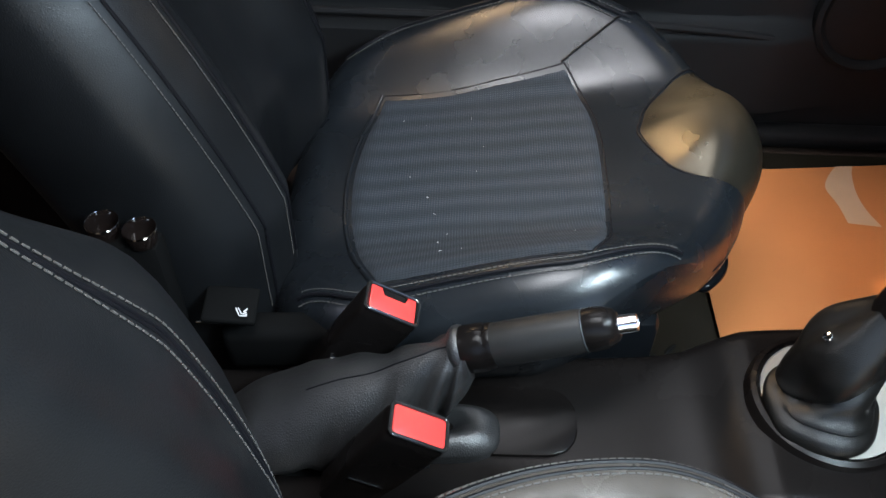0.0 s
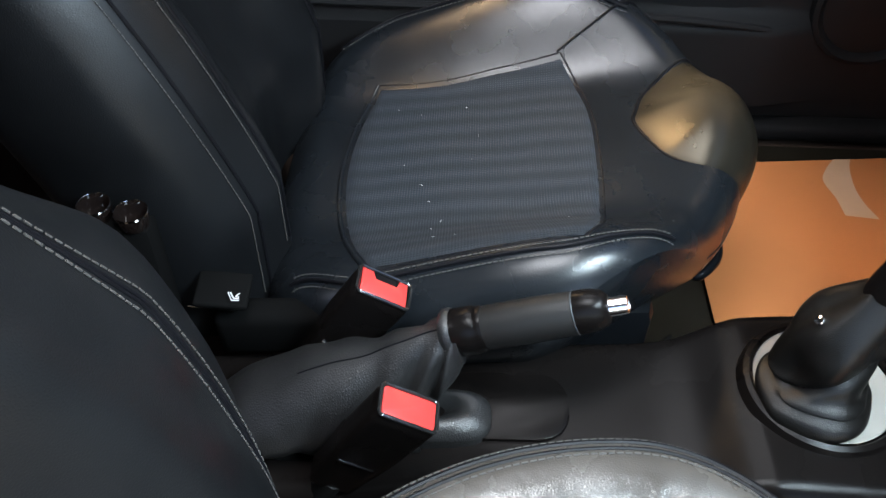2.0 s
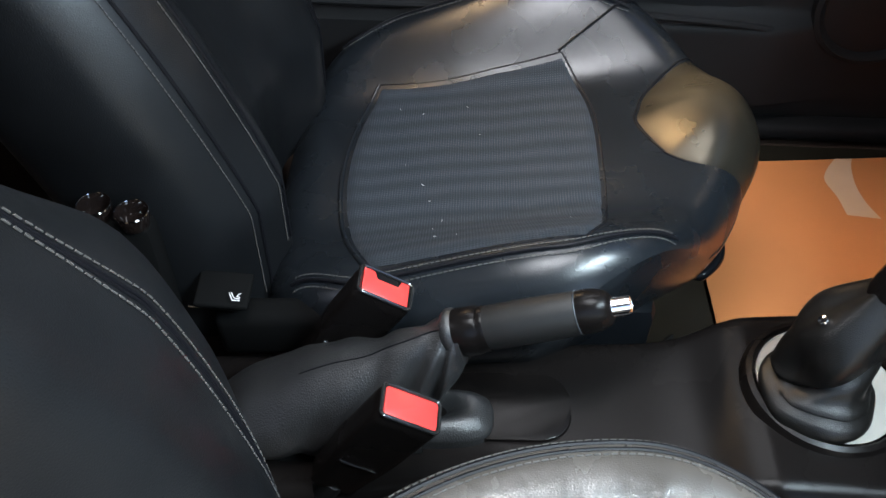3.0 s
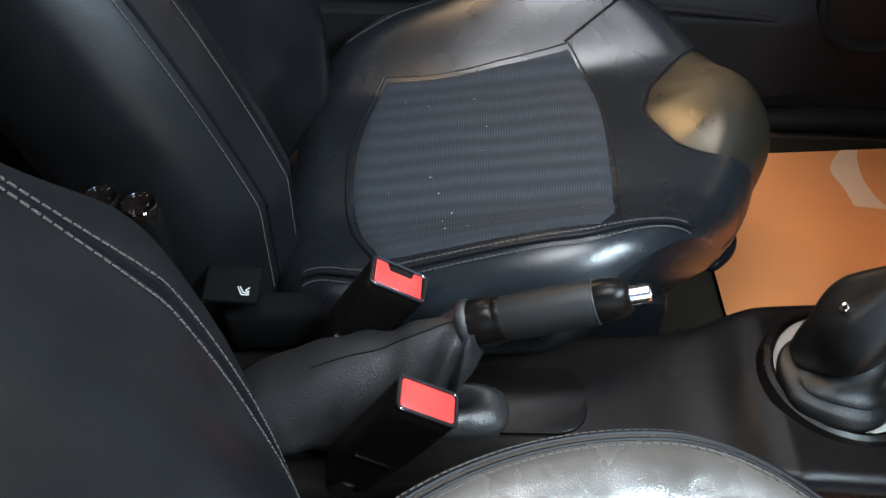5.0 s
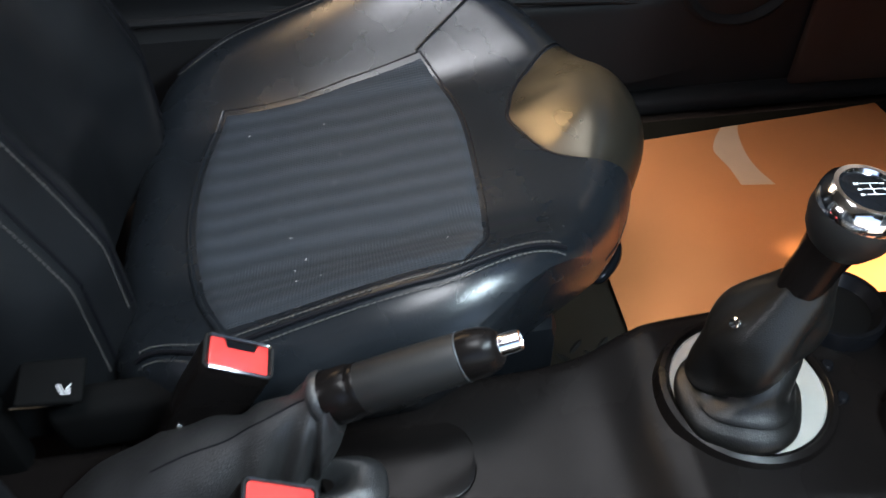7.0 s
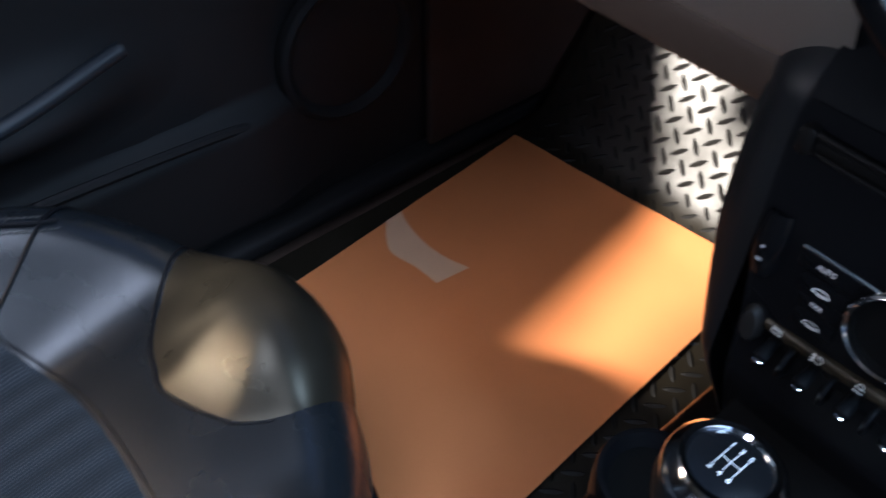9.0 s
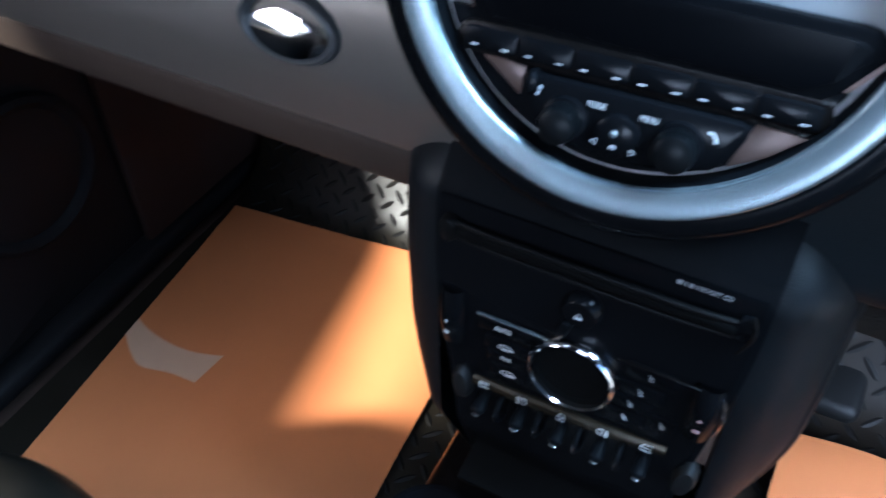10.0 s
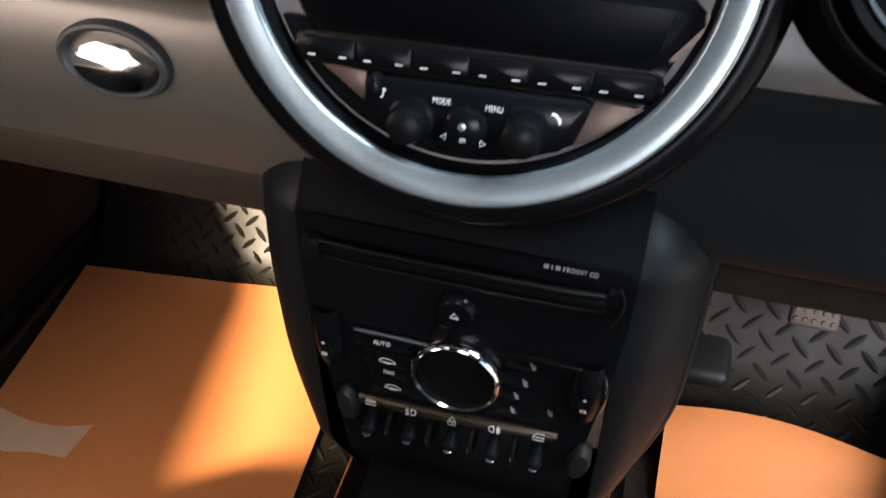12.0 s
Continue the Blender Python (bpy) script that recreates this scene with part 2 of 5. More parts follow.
def part(name, bm, mat, parent=None, label="", smooth=True):
    """One mesh object in world coordinates; moved into its parent's frame."""
    bmesh.ops.recalc_face_normals(bm, faces=bm.faces[:])
    me = bpy.data.meshes.new(name)
    if parent is not None:
        bmesh.ops.translate(bm, verts=bm.verts[:], vec=-origin(parent))
    bm.to_mesh(me)
    bm.free()
    me.materials.append(mat)
    if smooth:
        me.shade_smooth()
        me.set_sharp_from_angle(angle=radians(42))
    ob = new(name, me)
    ob.parent = parent
    if label:
        tagged(ob, label)
    return ob


def structure(name, bm, mat, label, category, smooth=True):
    return tagged(part(name, bm, mat, None, "", smooth), label, category, "", "structure")


def grid(f, nu, nv, closed_u=False, closed_v=False, cap=False, bm=None):
    """Faces over a net of points f(u, v), u and v from 0 to 1."""
    bm = bm or bmesh.new()
    us = nu if closed_u else nu + 1
    vs = nv if closed_v else nv + 1
    net = [[bm.verts.new(f(i / nu, j / nv)) for j in range(vs)] for i in range(us)]
    for i in range(nu):
        for j in range(nv):
            a, b = net[i], net[(i + 1) % us]
            bm.faces.new((a[j], b[j], b[(j + 1) % vs], a[(j + 1) % vs]))
    if cap:
        if closed_u:
            bm.faces.new([net[i][0] for i in range(us)])
            bm.faces.new([net[i][-1] for i in reversed(range(us))])
        if closed_v:
            bm.faces.new(net[0])
            bm.faces.new(net[-1][::-1])
    return bm


def spline(points, n):
    """A smooth line through a few points, as n + 1 points."""
    p = [Vector(q) for q in points]
    p = [2 * p[0] - p[1]] + p + [2 * p[-1] - p[-2]]
    out = []
    m = len(p) - 3
    for i in range(n + 1):
        s = min(i / n * m, m - 1e-6)
        k = int(s)
        t = s - k
        a, b, c, d = p[k:k + 4]
        out.append(0.5 * (2 * b + (c - a) * t + (2 * a - 5 * b + 4 * c - d) * t * t + (3 * b - a - 3 * c + d) * t ** 3))
    return out


def tube(line, radius, segs=8, flat=1.0, bm=None, up=Vector((0, 0, 1))):
    """A round bar along a line; radius: a number or a function of 0..1; flat squeezes it along up."""
    bm = bm or bmesh.new()
    n = len(line) - 1
    rings = []
    for i, p in enumerate(line):
        d = (line[min(i + 1, n)] - line[max(i - 1, 0)]).normalized()
        s = d.cross(up)
        if s.length < 1e-4:
            s = d.cross(Vector((1, 0, 0)))
        s.normalize()
        w = s.cross(d)
        r = radius(i / n) if callable(radius) else radius
        rings.append([bm.verts.new(p + r * (math.cos(a) * s + flat * math.sin(a) * w)) for a in (2 * math.pi * k / segs for k in range(segs))])
    for i in range(n):
        for k in range(segs):
            bm.faces.new((rings[i][k], rings[i][(k + 1) % segs], rings[i + 1][(k + 1) % segs], rings[i + 1][k]))
    bm.faces.new(rings[0][::-1])
    bm.faces.new(rings[-1])
    return bm


def frame_of(at, normal, up=(0, 0, 1)):
    """A pose whose z looks along normal and whose y is as near to up as can be."""
    z = Vector(normal).normalized()
    x = Vector(up).cross(z).normalized()
    y = z.cross(x)
    m = Matrix((x, y, z)).transposed().to_4x4()
    m.translation = Vector(at)
    return m


def lathe(profile, m, segs=48, closed=False, squash=(1.0, 1.0), bm=None):
    """Turns (radius, height) pairs round the z of the pose m."""
    bm = bm or bmesh.new()
    rings = []
    for r, h in profile:
        if r < 1e-6:
            rings.append([bm.verts.new(m @ Vector((0, 0, h)))])
        else:
            rings.append([bm.verts.new(m @ Vector((r * squash[0] * math.cos(2 * math.pi * k / segs), r * squash[1] * math.sin(2 * math.pi * k / segs), h))) for k in range(segs)])
    pairs = list(zip(rings, rings[1:])) + ([(rings[-1], rings[0])] if closed else [])
    for a, b in pairs:
        for k in range(segs):
            q = [a[k % len(a)], a[(k + 1) % len(a)], b[(k + 1) % len(b)], b[k % len(b)]]
            q = list(dict.fromkeys(q))
            if len(q) > 2:
                bm.faces.new(q)
    return bm


def slab(outline, m, depth, bevel=0.0, segs=2, bm_in=None):
    """A plate with the given outline (x, y pairs), from height 0 to depth in the pose m, its upper edge rounded."""
    bm = bmesh.new()
    low = [bm.verts.new((x, y, 0)) for x, y in outline]
    high = [bm.verts.new((x, y, depth)) for x, y in outline]
    n = len(outline)
    bm.faces.new(low[::-1])
    top = bm.faces.new(high)
    for k in range(n):
        bm.faces.new((low[k], low[(k + 1) % n], high[(k + 1) % n], high[k]))
    if bevel:
        bmesh.ops.bevel(bm, geom=list(top.edges), offset=bevel, segments=segs, affect="EDGES", profile=0.5)
    bmesh.ops.transform(bm, verts=bm.verts[:], matrix=m)
    if bm_in is not None:
        me = bpy.data.meshes.new("join")
        bm.to_mesh(me)
        bm_in.from_mesh(me)
        bpy.data.meshes.remove(me)
        bm.free()
        return bm_in
    return bm


def box(size, m, bevel=0.0, segs=2):
    bm = bmesh.new()
    bmesh.ops.create_cube(bm, size=1)
    bmesh.ops.scale(bm, verts=bm.verts[:], vec=size)
    if bevel:
        bmesh.ops.bevel(bm, geom=bm.edges[:], offset=bevel, segments=segs, affect="EDGES", profile=0.5)
    bmesh.ops.transform(bm, verts=bm.verts[:], matrix=m)
    return bm


def thicken(bm, depth):
    """Gives a sheet a second skin and an edge."""
    bm.normal_update()
    bmesh.ops.solidify(bm, geom=bm.faces[:], thickness=depth)


def rounded(w, h, r, n=5, cx=0.0, cy=0.0):
    out = []
    for qx, qy, a0 in ((1, 1, 0), (-1, 1, 90), (-1, -1, 180), (1, -1, 270)):
        for k in range(n + 1):
            a = radians(a0 + 90 * k / n)
            out.append((cx + qx * (w / 2 - r) + r * math.cos(a), cy + qy * (h / 2 - r) + r * math.sin(a)))
    return out


def smooth01(t):
    t = max(0.0, min(1.0, t))
    return t * t * (3 - 2 * t)


def stitches(line, parent, mat, step=0.0055, length=0.0038, radius=0.0006, label="row of grey stitches"):
    """One row of thread stitches along a line."""
    bm = bmesh.new()
    run, total = [0.0], 0.0
    for a, b in zip(line, line[1:]):
        total += (b - a).length
        run.append(total)
    k = 0
    s = step / 2
    while s + length < total:
        ends = []
        for q in (s, s + length):
            while run[k + 1] < q:
                k += 1
            f = (q - run[k]) / max(1e-9, run[k + 1] - run[k])
            ends.append(line[k].lerp(line[k + 1], f))
        tube(ends, radius, 5, 1.0, bm)
        s += step
    return tagged(part("stitching", bm, mat, parent, label), kind="stuff")


def lettering(name, text, size, m, mat, parent, depth=0.0002, weight=0.0):
    """Raised print in the built-in font, centred at the pose m."""
    cu = bpy.data.curves.new("print", "FONT")
    cu.body, cu.size, cu.extrude, cu.align_x, cu.align_y = text, size, depth, "CENTER", "CENTER"
    cu.resolution_u, cu.offset = 3, weight
    tmp = bpy.data.objects.new("print", cu)
    scene.collection.objects.link(tmp)
    bpy.context.view_layer.update()
    me = bpy.data.meshes.new_from_object(tmp.evaluated_get(bpy.context.evaluated_depsgraph_get()))
    bpy.data.objects.remove(tmp)
    bm = bmesh.new()
    bm.from_mesh(me)
    bpy.data.meshes.remove(me)
    bmesh.ops.transform(bm, verts=bm.verts[:], matrix=m)
    return part(name, bm, mat, parent, "", False)


# ---- shell of the car ----
def sheet_with_hole(outer, hole, m, depth):
    """A thick plate with one opening; both outlines have the same number of corners, turning the same way."""
    bm = bmesh.new()
    n = len(outer)
    net = [[bm.verts.new(m @ Vector((x, y, h))) for x, y in line] for line in (outer, hole) for h in (0, depth)]
    o0, o1, h0, h1 = net
    for k in range(n):
        q = (k + 1) % n
        for face in ((o0[k], o0[q], h0[q], h0[k]), (o1[k], h1[k], h1[q], o1[q]), (o0[k], o1[k], o1[q], o0[q]), (h0[k], h0[q], h1[q], h1[k])):
            bm.faces.new(face)
    return bm


SIDE = Matrix(((0, 0, 1, 0), (1, 0, 0, 0), (0, 1, 0, 0), (0, 0, 0, 1)))      # plan (y, z) of a side wall, thickness along x
SQUARE = [(-1.0, -0.2), (0.1, -0.2), (1.5, -0.2), (1.5, 0.5), (1.5, 1.12), (-1.0, 1.12)]
structure("ground", box((60, 60, 0.1), pose(0, 0, -0.35)), OUTSIDE, "pale concrete yard under the car", "ground", False)
# unseen wall, added to block low sky and darken reflections on the passenger side
structure("wall_sky_block", box((0.2, 16, 6.0), pose(-2.9, 4.6, 2.65)), SKY_BLOCK, "unseen plain dark wall added beside the car to block low sky", "wall", False)
structure("floor", box((1.44, 2.5, 0.02), pose(0, 0.25, -0.024)), CARPET, "black carpeted floor of the car", "floor", False)
structure("wall_left", sheet_with_hole(SQUARE, [(-0.15, 0.730), (0.284, 0.625), (0.714, 0.50), (0.820, 0.60), (0.512, 1.095), (-0.68, 1.095)], Matrix.Translation((-0.78, 0, 0)) @ SIDE, 0.07), DOOR_SKIN, "black inner skin of the passenger side with its window", "wall", False)
structure("wall_right", sheet_with_hole(SQUARE, [(-0.22, 0.06), (0.1, 0.02), (0.80, 0.06), (0.86, 0.55), (0.50, 1.0), (-0.20, 1.0)], Matrix.Translation((0.71, 0, 0)) @ SIDE, 0.07), DOOR_SKIN, "inner skin of the driver side with the door open", "wall", False)
structure("wall_rear", sheet_with_hole([(-0.71, -0.19), (0.71, -0.19), (0.71, 1.11), (-0.71, 1.11)], [(0.02, 0.74), (0.60, 0.74), (0.58, 1.06), (0.04, 1.06)], Matrix(((1, 0, 0, 0), (0, 0, 1, -1.02), (0, 1, 0, 0), (0, 0, 0, 1))), 0.06), CARPET, "dark rear wall of the cabin with its window", "wall", False)
# the roof opening is unseen, added as the place of two fill lamps
structure("ceiling", sheet_with_hole([(-0.75, -1.02), (0.75, -1.02), (0.75, 0.58), (-0.75, 0.58)], [(-0.54, -0.12), (0.32, -0.12), (0.32, 0.36), (-0.54, 0.36)], Matrix.Translation((0, 0, 1.12)), 0.03), HEADLINER, "grey cloth headliner with an opening added for fill lamps", "ceiling", False)
# opaque panel added over that opening to block the sun
structure("window_sun_block", box((0.90, 0.54, 0.006), pose(-0.11, 0.12, 1.155)), DISPLAY, "unseen opaque dark roof panel that keeps the sun out", "window", False)


structure("cowl", box((1.5, 0.60, 0.03), pose(0, 1.21, 0.79)), DOOR_SKIN, "black cowl ahead of the dashboard", "wall", False)
structure("bulkhead", box((1.5, 0.04, 1.1), pose(0, 1.46, 0.30)), CARPET, "dark bulkhead behind the toe board", "wall", False)


def toe_board():
    prof = [(0.98, -0.035), (1.07, -0.025), (1.15, 0.045), (1.25, 0.17), (1.37, 0.31), (1.43, 0.62)]
    line = spline([(0, y, z) for y, z in prof], 20)
    return grid(lambda u, v: Vector((-0.74 + 1.48 * u, line[round(v * 20)].y, line[round(v * 20)].z)), 4, 20)


structure("wall_front", toe_board(), CARPET, "dark carpeted toe board below the dashboard", "wall")


# ---- passenger seat ----
PX = -0.33


def ridge(y):
    return 0.255 + 0.075 * smooth01((y + 0.07) / 0.32)


def base_height(y):
    return 0.212 + 0.155 * y


def cushion_height(dx, y):
    """Top of the cushion: dished middle, raised bolsters, level front."""
    s = smooth01((abs(dx) - 0.10) / 0.15)
    return base_height(y) * (1 - s) + max(ridge(y), base_height(y)) * s


def cushion_outline(a):
    """Plan of the cushion, a in radians from straight ahead, clockwise."""
    c, s = math.cos(a), math.sin(a)
    k = 3.2
    r = (abs(c / 0.275) ** k + abs(s / 0.29) ** k) ** (-1 / k)
    x, y = r * s, r * c
    if y > 0:
        y *= (0.44 - 1.66 * (x + 0.04) ** 2 - 0.155) / 0.275
    return x, y


CY = 0.155


def cushion_point(x, y, proud=0.0):
    """A point on the cushion's skin over seat coordinates x, y."""
    a = math.atan2(x, y - CY)
    ox, oy = cushion_outline(a)
    r = math.hypot(x, y - CY) / math.hypot(ox, oy)
    z = cushion_height(x, y)
    if r > 0.80:
        t = min(1.0, (r - 0.80) / 0.20)
        z -= 0.065 * (1 - math.sqrt(max(0.0, 1 - t * t)))
    return Vector((PX + x, y, z + proud))


def cushion_skin(a, v):
    """The cushion's skin by direction a and way v from the middle (0) over the edge (0.8) down the side (1)."""
    ox, oy = cushion_outline(a)
    if v <= 0.8:
        r = max(0.001, 1 - (1 - v / 0.8) ** 1.6)
        return cushion_point(r * ox, CY + r * oy)
    w = (v - 0.8) / 0.2
    p = cushion_point(0.9999 * ox, CY + 0.9999 * oy)
    shrink = 1 - 0.20 * w * w
    return Vector((PX + ox * shrink, CY + oy * shrink, p.z * (1 - w) + 0.130 * w))


def cushion_mesh():
    return grid(lambda u, v: cushion_skin(2 * math.pi * u, v), 96, 50, closed_u=True, cap=True)


seat = thing("passenger_seat", "black leather sports seat with a ribbed cloth centre", "car seat", (PX, 0.1, 0.0))
part("cushion", cushion_mesh(), LEATHER, seat, "black leather cushion with raised bolsters")


def insert_edges(v):
    """Rear and front limit of the cloth panel over v from 0 to 1 across."""
    s = 2 * v - 1
    return -0.0325 + 0.0125 * s + 0.0410 * s * s, 0.2635 - 0.0410 * abs(s) ** 3.2 - 0.004 * s


def insert_point(u, v, proud=0.004):
    y0, y1 = insert_edges(v)
    y = y0 + (y1 - y0) * u
    far, near = -0.142 + 0.004 * math.sin(math.pi * min(1.0, 1.6 * u)) - 0.014 * u ** 3, 0.231
    x = far + (near - far) * v
    edge = min(u, 1 - u, v, 1 - v)
    return cushion_point(x, y, -0.002 + (proud + 0.002) * smooth01(edge / 0.05))


part("seat_insert", grid(lambda u, v: insert_point(u, v), 48, 48), CLOTH, seat, "dark grey ribbed cloth panel with fine dots")
def lint():
    bm = bmesh.new()
    rng = random.Random(4)
    for k in range(14):
        p = insert_point(rng.uniform(0.08, 0.92), rng.uniform(0.08, 0.92)) + Vector((0, 0, 0.0006))
        d = Vector((rng.uniform(-1, 1), rng.uniform(-1, 1), 0.1)).normalized() * rng.uniform(0.0002, 0.0016)
        tube([p - d, p + Vector((0, 0, 0.0003)), p + d], 0.00018, 5, 1, bm)
    return bm


tagged(part("lint", lint(), WHITE, seat, "specks of pale lint on the cloth"), kind="stuff")
for side in (0, 1):
    part("piping", tube([insert_point(k / 40, side, 0) + Vector((0, 0, 0.0006)) for k in range(41)], 0.0017, 8), PIPING, seat)
part("piping", tube([insert_point(1, k / 40, 0) + Vector((0, 0, 0.0006)) for k in range(41)], 0.0019, 8), PIPING, seat)
part("rolled_edge", tube([insert_point(0, k / 60, 0) + Vector((0, -0.0022, 0.0010)) for k in range(61)], 0.0030, 10), LEATHER, seat, "rolled leather edge behind the cloth")


NOSE = spline([(0.230, 0.677, 0), (0.251, 0.517, 0), (0.197, 0.408, 0), (0.094, 0.356, 0), (-0.064, 0.318, 0), (-0.224, 0.303, 0), (-0.330, 0.322, 0), (-0.442, 0.365, 0), (-0.521, 0.472, 0), (-0.551, 0.660, 0), (-0.530, 0.780, 0), (-0.400, 0.880, 0), (-0.150, 0.915, 0), (0.090, 0.885, 0), (0.200, 0.800, 0), (0.230, 0.677, 0)], 90)


def nose_point(u, r):
    """The puffed panel that wraps over the front edge of the cushion."""
    q = NOSE[round(u * 90) % 90]
    a, v = -0.140 + (q.x + 0.140) * r, 0.60 + (q.y - 0.60) * r
    p = cushion_skin(a, v)
    n = (cushion_skin(a + 0.02, v) - cushion_skin(a - 0.02, v)).cross(cushion_skin(a, v + 0.02) - cushion_skin(a, v - 0.02)).normalized()
    if n.z < 0:
        n = -n
    return p + n * (-0.0006 + 0.025 * (1 - max(0.001, r) ** 2.3) ** 1.35)


part("nose_panel", grid(lambda u, v: nose_point(u, max(0.001, v)), 90, 24, closed_u=True), NOSE_LEATHER, seat, "worn puffed leather panel at the front edge with a painted warm sheen")
part("piping", tube([nose_point(k / 90, 1.0) + Vector((0, 0, 0.0010)) for k in range(8, 62)], lambda t: 0.0004 + 0.0012 * math.sin(math.pi * t) ** 0.5, 8), PIPING, seat)
part("seat_base", box((0.40, 0.40, 0.17), pose(PX, 0.12, 0.10), 0.02), STACK_GREY, seat, "black plastic seat base")
part("front_rail", tube(spline([(-0.300, 0.385, 0.160), (-0.250, 0.402, 0.176), (-0.222, 0.398, 0.178), (-0.202, 0.382, 0.176), (-0.200, 0.370, 0.172), (-0.228, 0.352, 0.166), (-0.28, 0.335, 0.162)], 30), 0.006, 10), GLOSS, seat, "black steel adjusting handle")


def panel_seam():
    """Seam from the far front corner of the cloth over the bolster."""
    return [cushion_point(q.x, q.y, 0.0008) for q in spline([(-0.156, 0.222, 0), (-0.184, 0.267, 0), (-0.206, 0.299, 0), (-0.228, 0.330, 0)], 24)]


part("piping", tube(panel_seam(), 0.0018, 6), PIPING, seat)


def bolster_seam(side, inset, proud=0.0015):
    out = []
    for k in range(49):
        y = -0.062 + 0.372 * k / 48
        x = side * (0.2425 - inset - 0.026 * smooth01((0.02 - y) / 0.082) - 0.040 * smooth01((y - 0.19) / 0.13))
        out.append(cushion_point(x, y, proud))
    return out


for side in (1, -1):
    part("piping", tube(bolster_seam(side, 0), 0.0022, 8), PIPING, seat)
    stitches(bolster_seam(side, 0.007, 0.001), seat, THREAD)
    stitches(bolster_seam(side, -0.007, 0.001), seat, THREAD)


BACK_HALF = spline([(0, -0.050, 0), (0.30, -0.040, 0), (0.52, -0.002, 0), (0.70, -0.004, 0), (0.87, -0.025, 0), (0.985, -0.065, 0), (0.99, -0.13, 0), (0.90, -0.19, 0), (0.60, -0.205, 0), (0, -0.205, 0)], 48)


def backrest(cx, spine, half, taper, z0, z1, roll=0.0, shoulder=0.0):
    """Loops up a backrest: two bolsters with a hollow between, leaning as the spine (y over z) does."""
    def f(u, v):
        z = z0 + (z1 - z0) * v
        k = u * 96
        h = min(47.999, max(0.0, k if k <= 48 else 96 - k))
        q = BACK_HALF[int(h)].lerp(BACK_HALF[int(h) + 1], h - int(h))
        side = 1 if k <= 48 else -1
        w = half * (1 - taper * smooth01((v - 0.30) / 0.70))
        w *= 1 - shoulder * (max(0.0, z - 0.508) + 0.04 * smooth01((0.35 - z) / 0.09))
        crown = smooth01((v - 0.86) / 0.14)
        y = spine(z) + q.y * (1 - 0.3 * crown) - 0.02 * crown
        fat = roll * max(0.0, q.x - 0.80) * smooth01((z - 0.28) / 0.12) * smooth01((0.63 - z) / 0.16)
        return Vector((cx + side * (q.x + fat) * w * (1 - 0.08 * crown), y, z - 0.03 * crown * abs(q.x) ** 2))
    return f


def back_line(f, u, v0, v1, n=60, out=0.0015, cx=0.0):
    """A line up the face of a backrest at the loop's place u, held a little proud."""
    line = []
    for k in range(n + 1):
        v = v0 + (v1 - v0) * k / n
        p = f(u, v)
        t = f(u + 1 / 96, v) - f(u - 1 / 96, v)
        nrm = Vector((-t.y, t.x, 0)).normalized()
        if nrm.dot(p - Vector((cx, -0.3, p.z))) < 0:
            nrm = -nrm
        line.append(p + nrm * out)
    return line


def pspine(z):
    return -0.078 - 0.30 * max(0, z - 0.30) - 0.5 * max(0, min(z, 0.55) - 0.30) ** 2


pback = backrest(PX, pspine, 0.232, 0.10, 0.155, 0.80)
part("backrest", grid(pback, 96, 40, closed_u=True, cap=True), LEATHER_BACK, seat, "black leather backrest with side bolsters")
for u in (19 / 96, 77 / 96):
    part("piping", tube(back_line(pback, u, 0.02, 0.95, cx=PX, out=0.0005), 0.0018, 6), PIPING, seat)
    if u < 0.5:
        stitches(back_line(pback, u + 1.2 / 96, 0.05, 0.95, cx=PX), seat, THREAD)
for u in (13 / 96, 83 / 96):
    part("piping", tube(back_line(pback, u, 0.10, 0.95, cx=PX, out=0.0005), 0.0018, 6), PIPING, seat)
    if u < 0.5:
        stitches(back_line(pback, u + 1.2 / 96, 0.10, 0.95, cx=PX), seat, THREAD)

# folding lever on the side of the backrest
lever = part("fold_lever", box((0.040, 0.052, 0.007), pose(-0.085, -0.120, 0.2480, -4, 10, 0), 0.003, 3), VOID, seat, "black plastic folding lever with a printed seat symbol")
part("lever_edge", tube([Vector((-0.0665, -0.1505, 0.2440)), Vector((-0.0665, -0.1020, 0.2405))], 0.0010, 6), CHROME, lever)
part("side_cover", box((0.035, 0.17, 0.06), pose(-0.088, -0.05, 0.195, 4, 0, 0), 0.012, 3), VOID, seat, "black plastic hinge cover")


def seat_symbol():
    bm = bmesh.new()
    m = pose(-0.0720, -0.1065, 0.2530, -4, 10, 0) @ pose(0, 0, 0, 0, 0, 100)
    for a, b in (((-0.005, 0.006), (-0.002, -0.003)), ((-0.002, -0.003), (0.005, -0.004)), ((-0.003, 0.006), (0.0, -0.001)), ((0.0, -0.001), (0.005, -0.002)), ((0.006, 0.004), (0.002, 0.001)), ((0.002, 0.001), (0.005, -0.0005))):
        tube([m @ Vector((*a, 0)), m @ Vector((*b, 0))], 0.0005, 5, 1, bm)
    return bm


part("symbol", seat_symbol(), WHITE, lever, "white printed folding-seat symbol")

# ---- driver seat ----
DX = 0.372
dseat = thing("driver_seat", "black leather driver seat with double-stitched bolsters", "car seat", (DX, 0.1, 0.0))


def dspine(z):
    return 0.0 - 0.22 * max(0, z - 0.30) - 0.35 * max(0, min(z, 0.7) - 0.42) ** 2


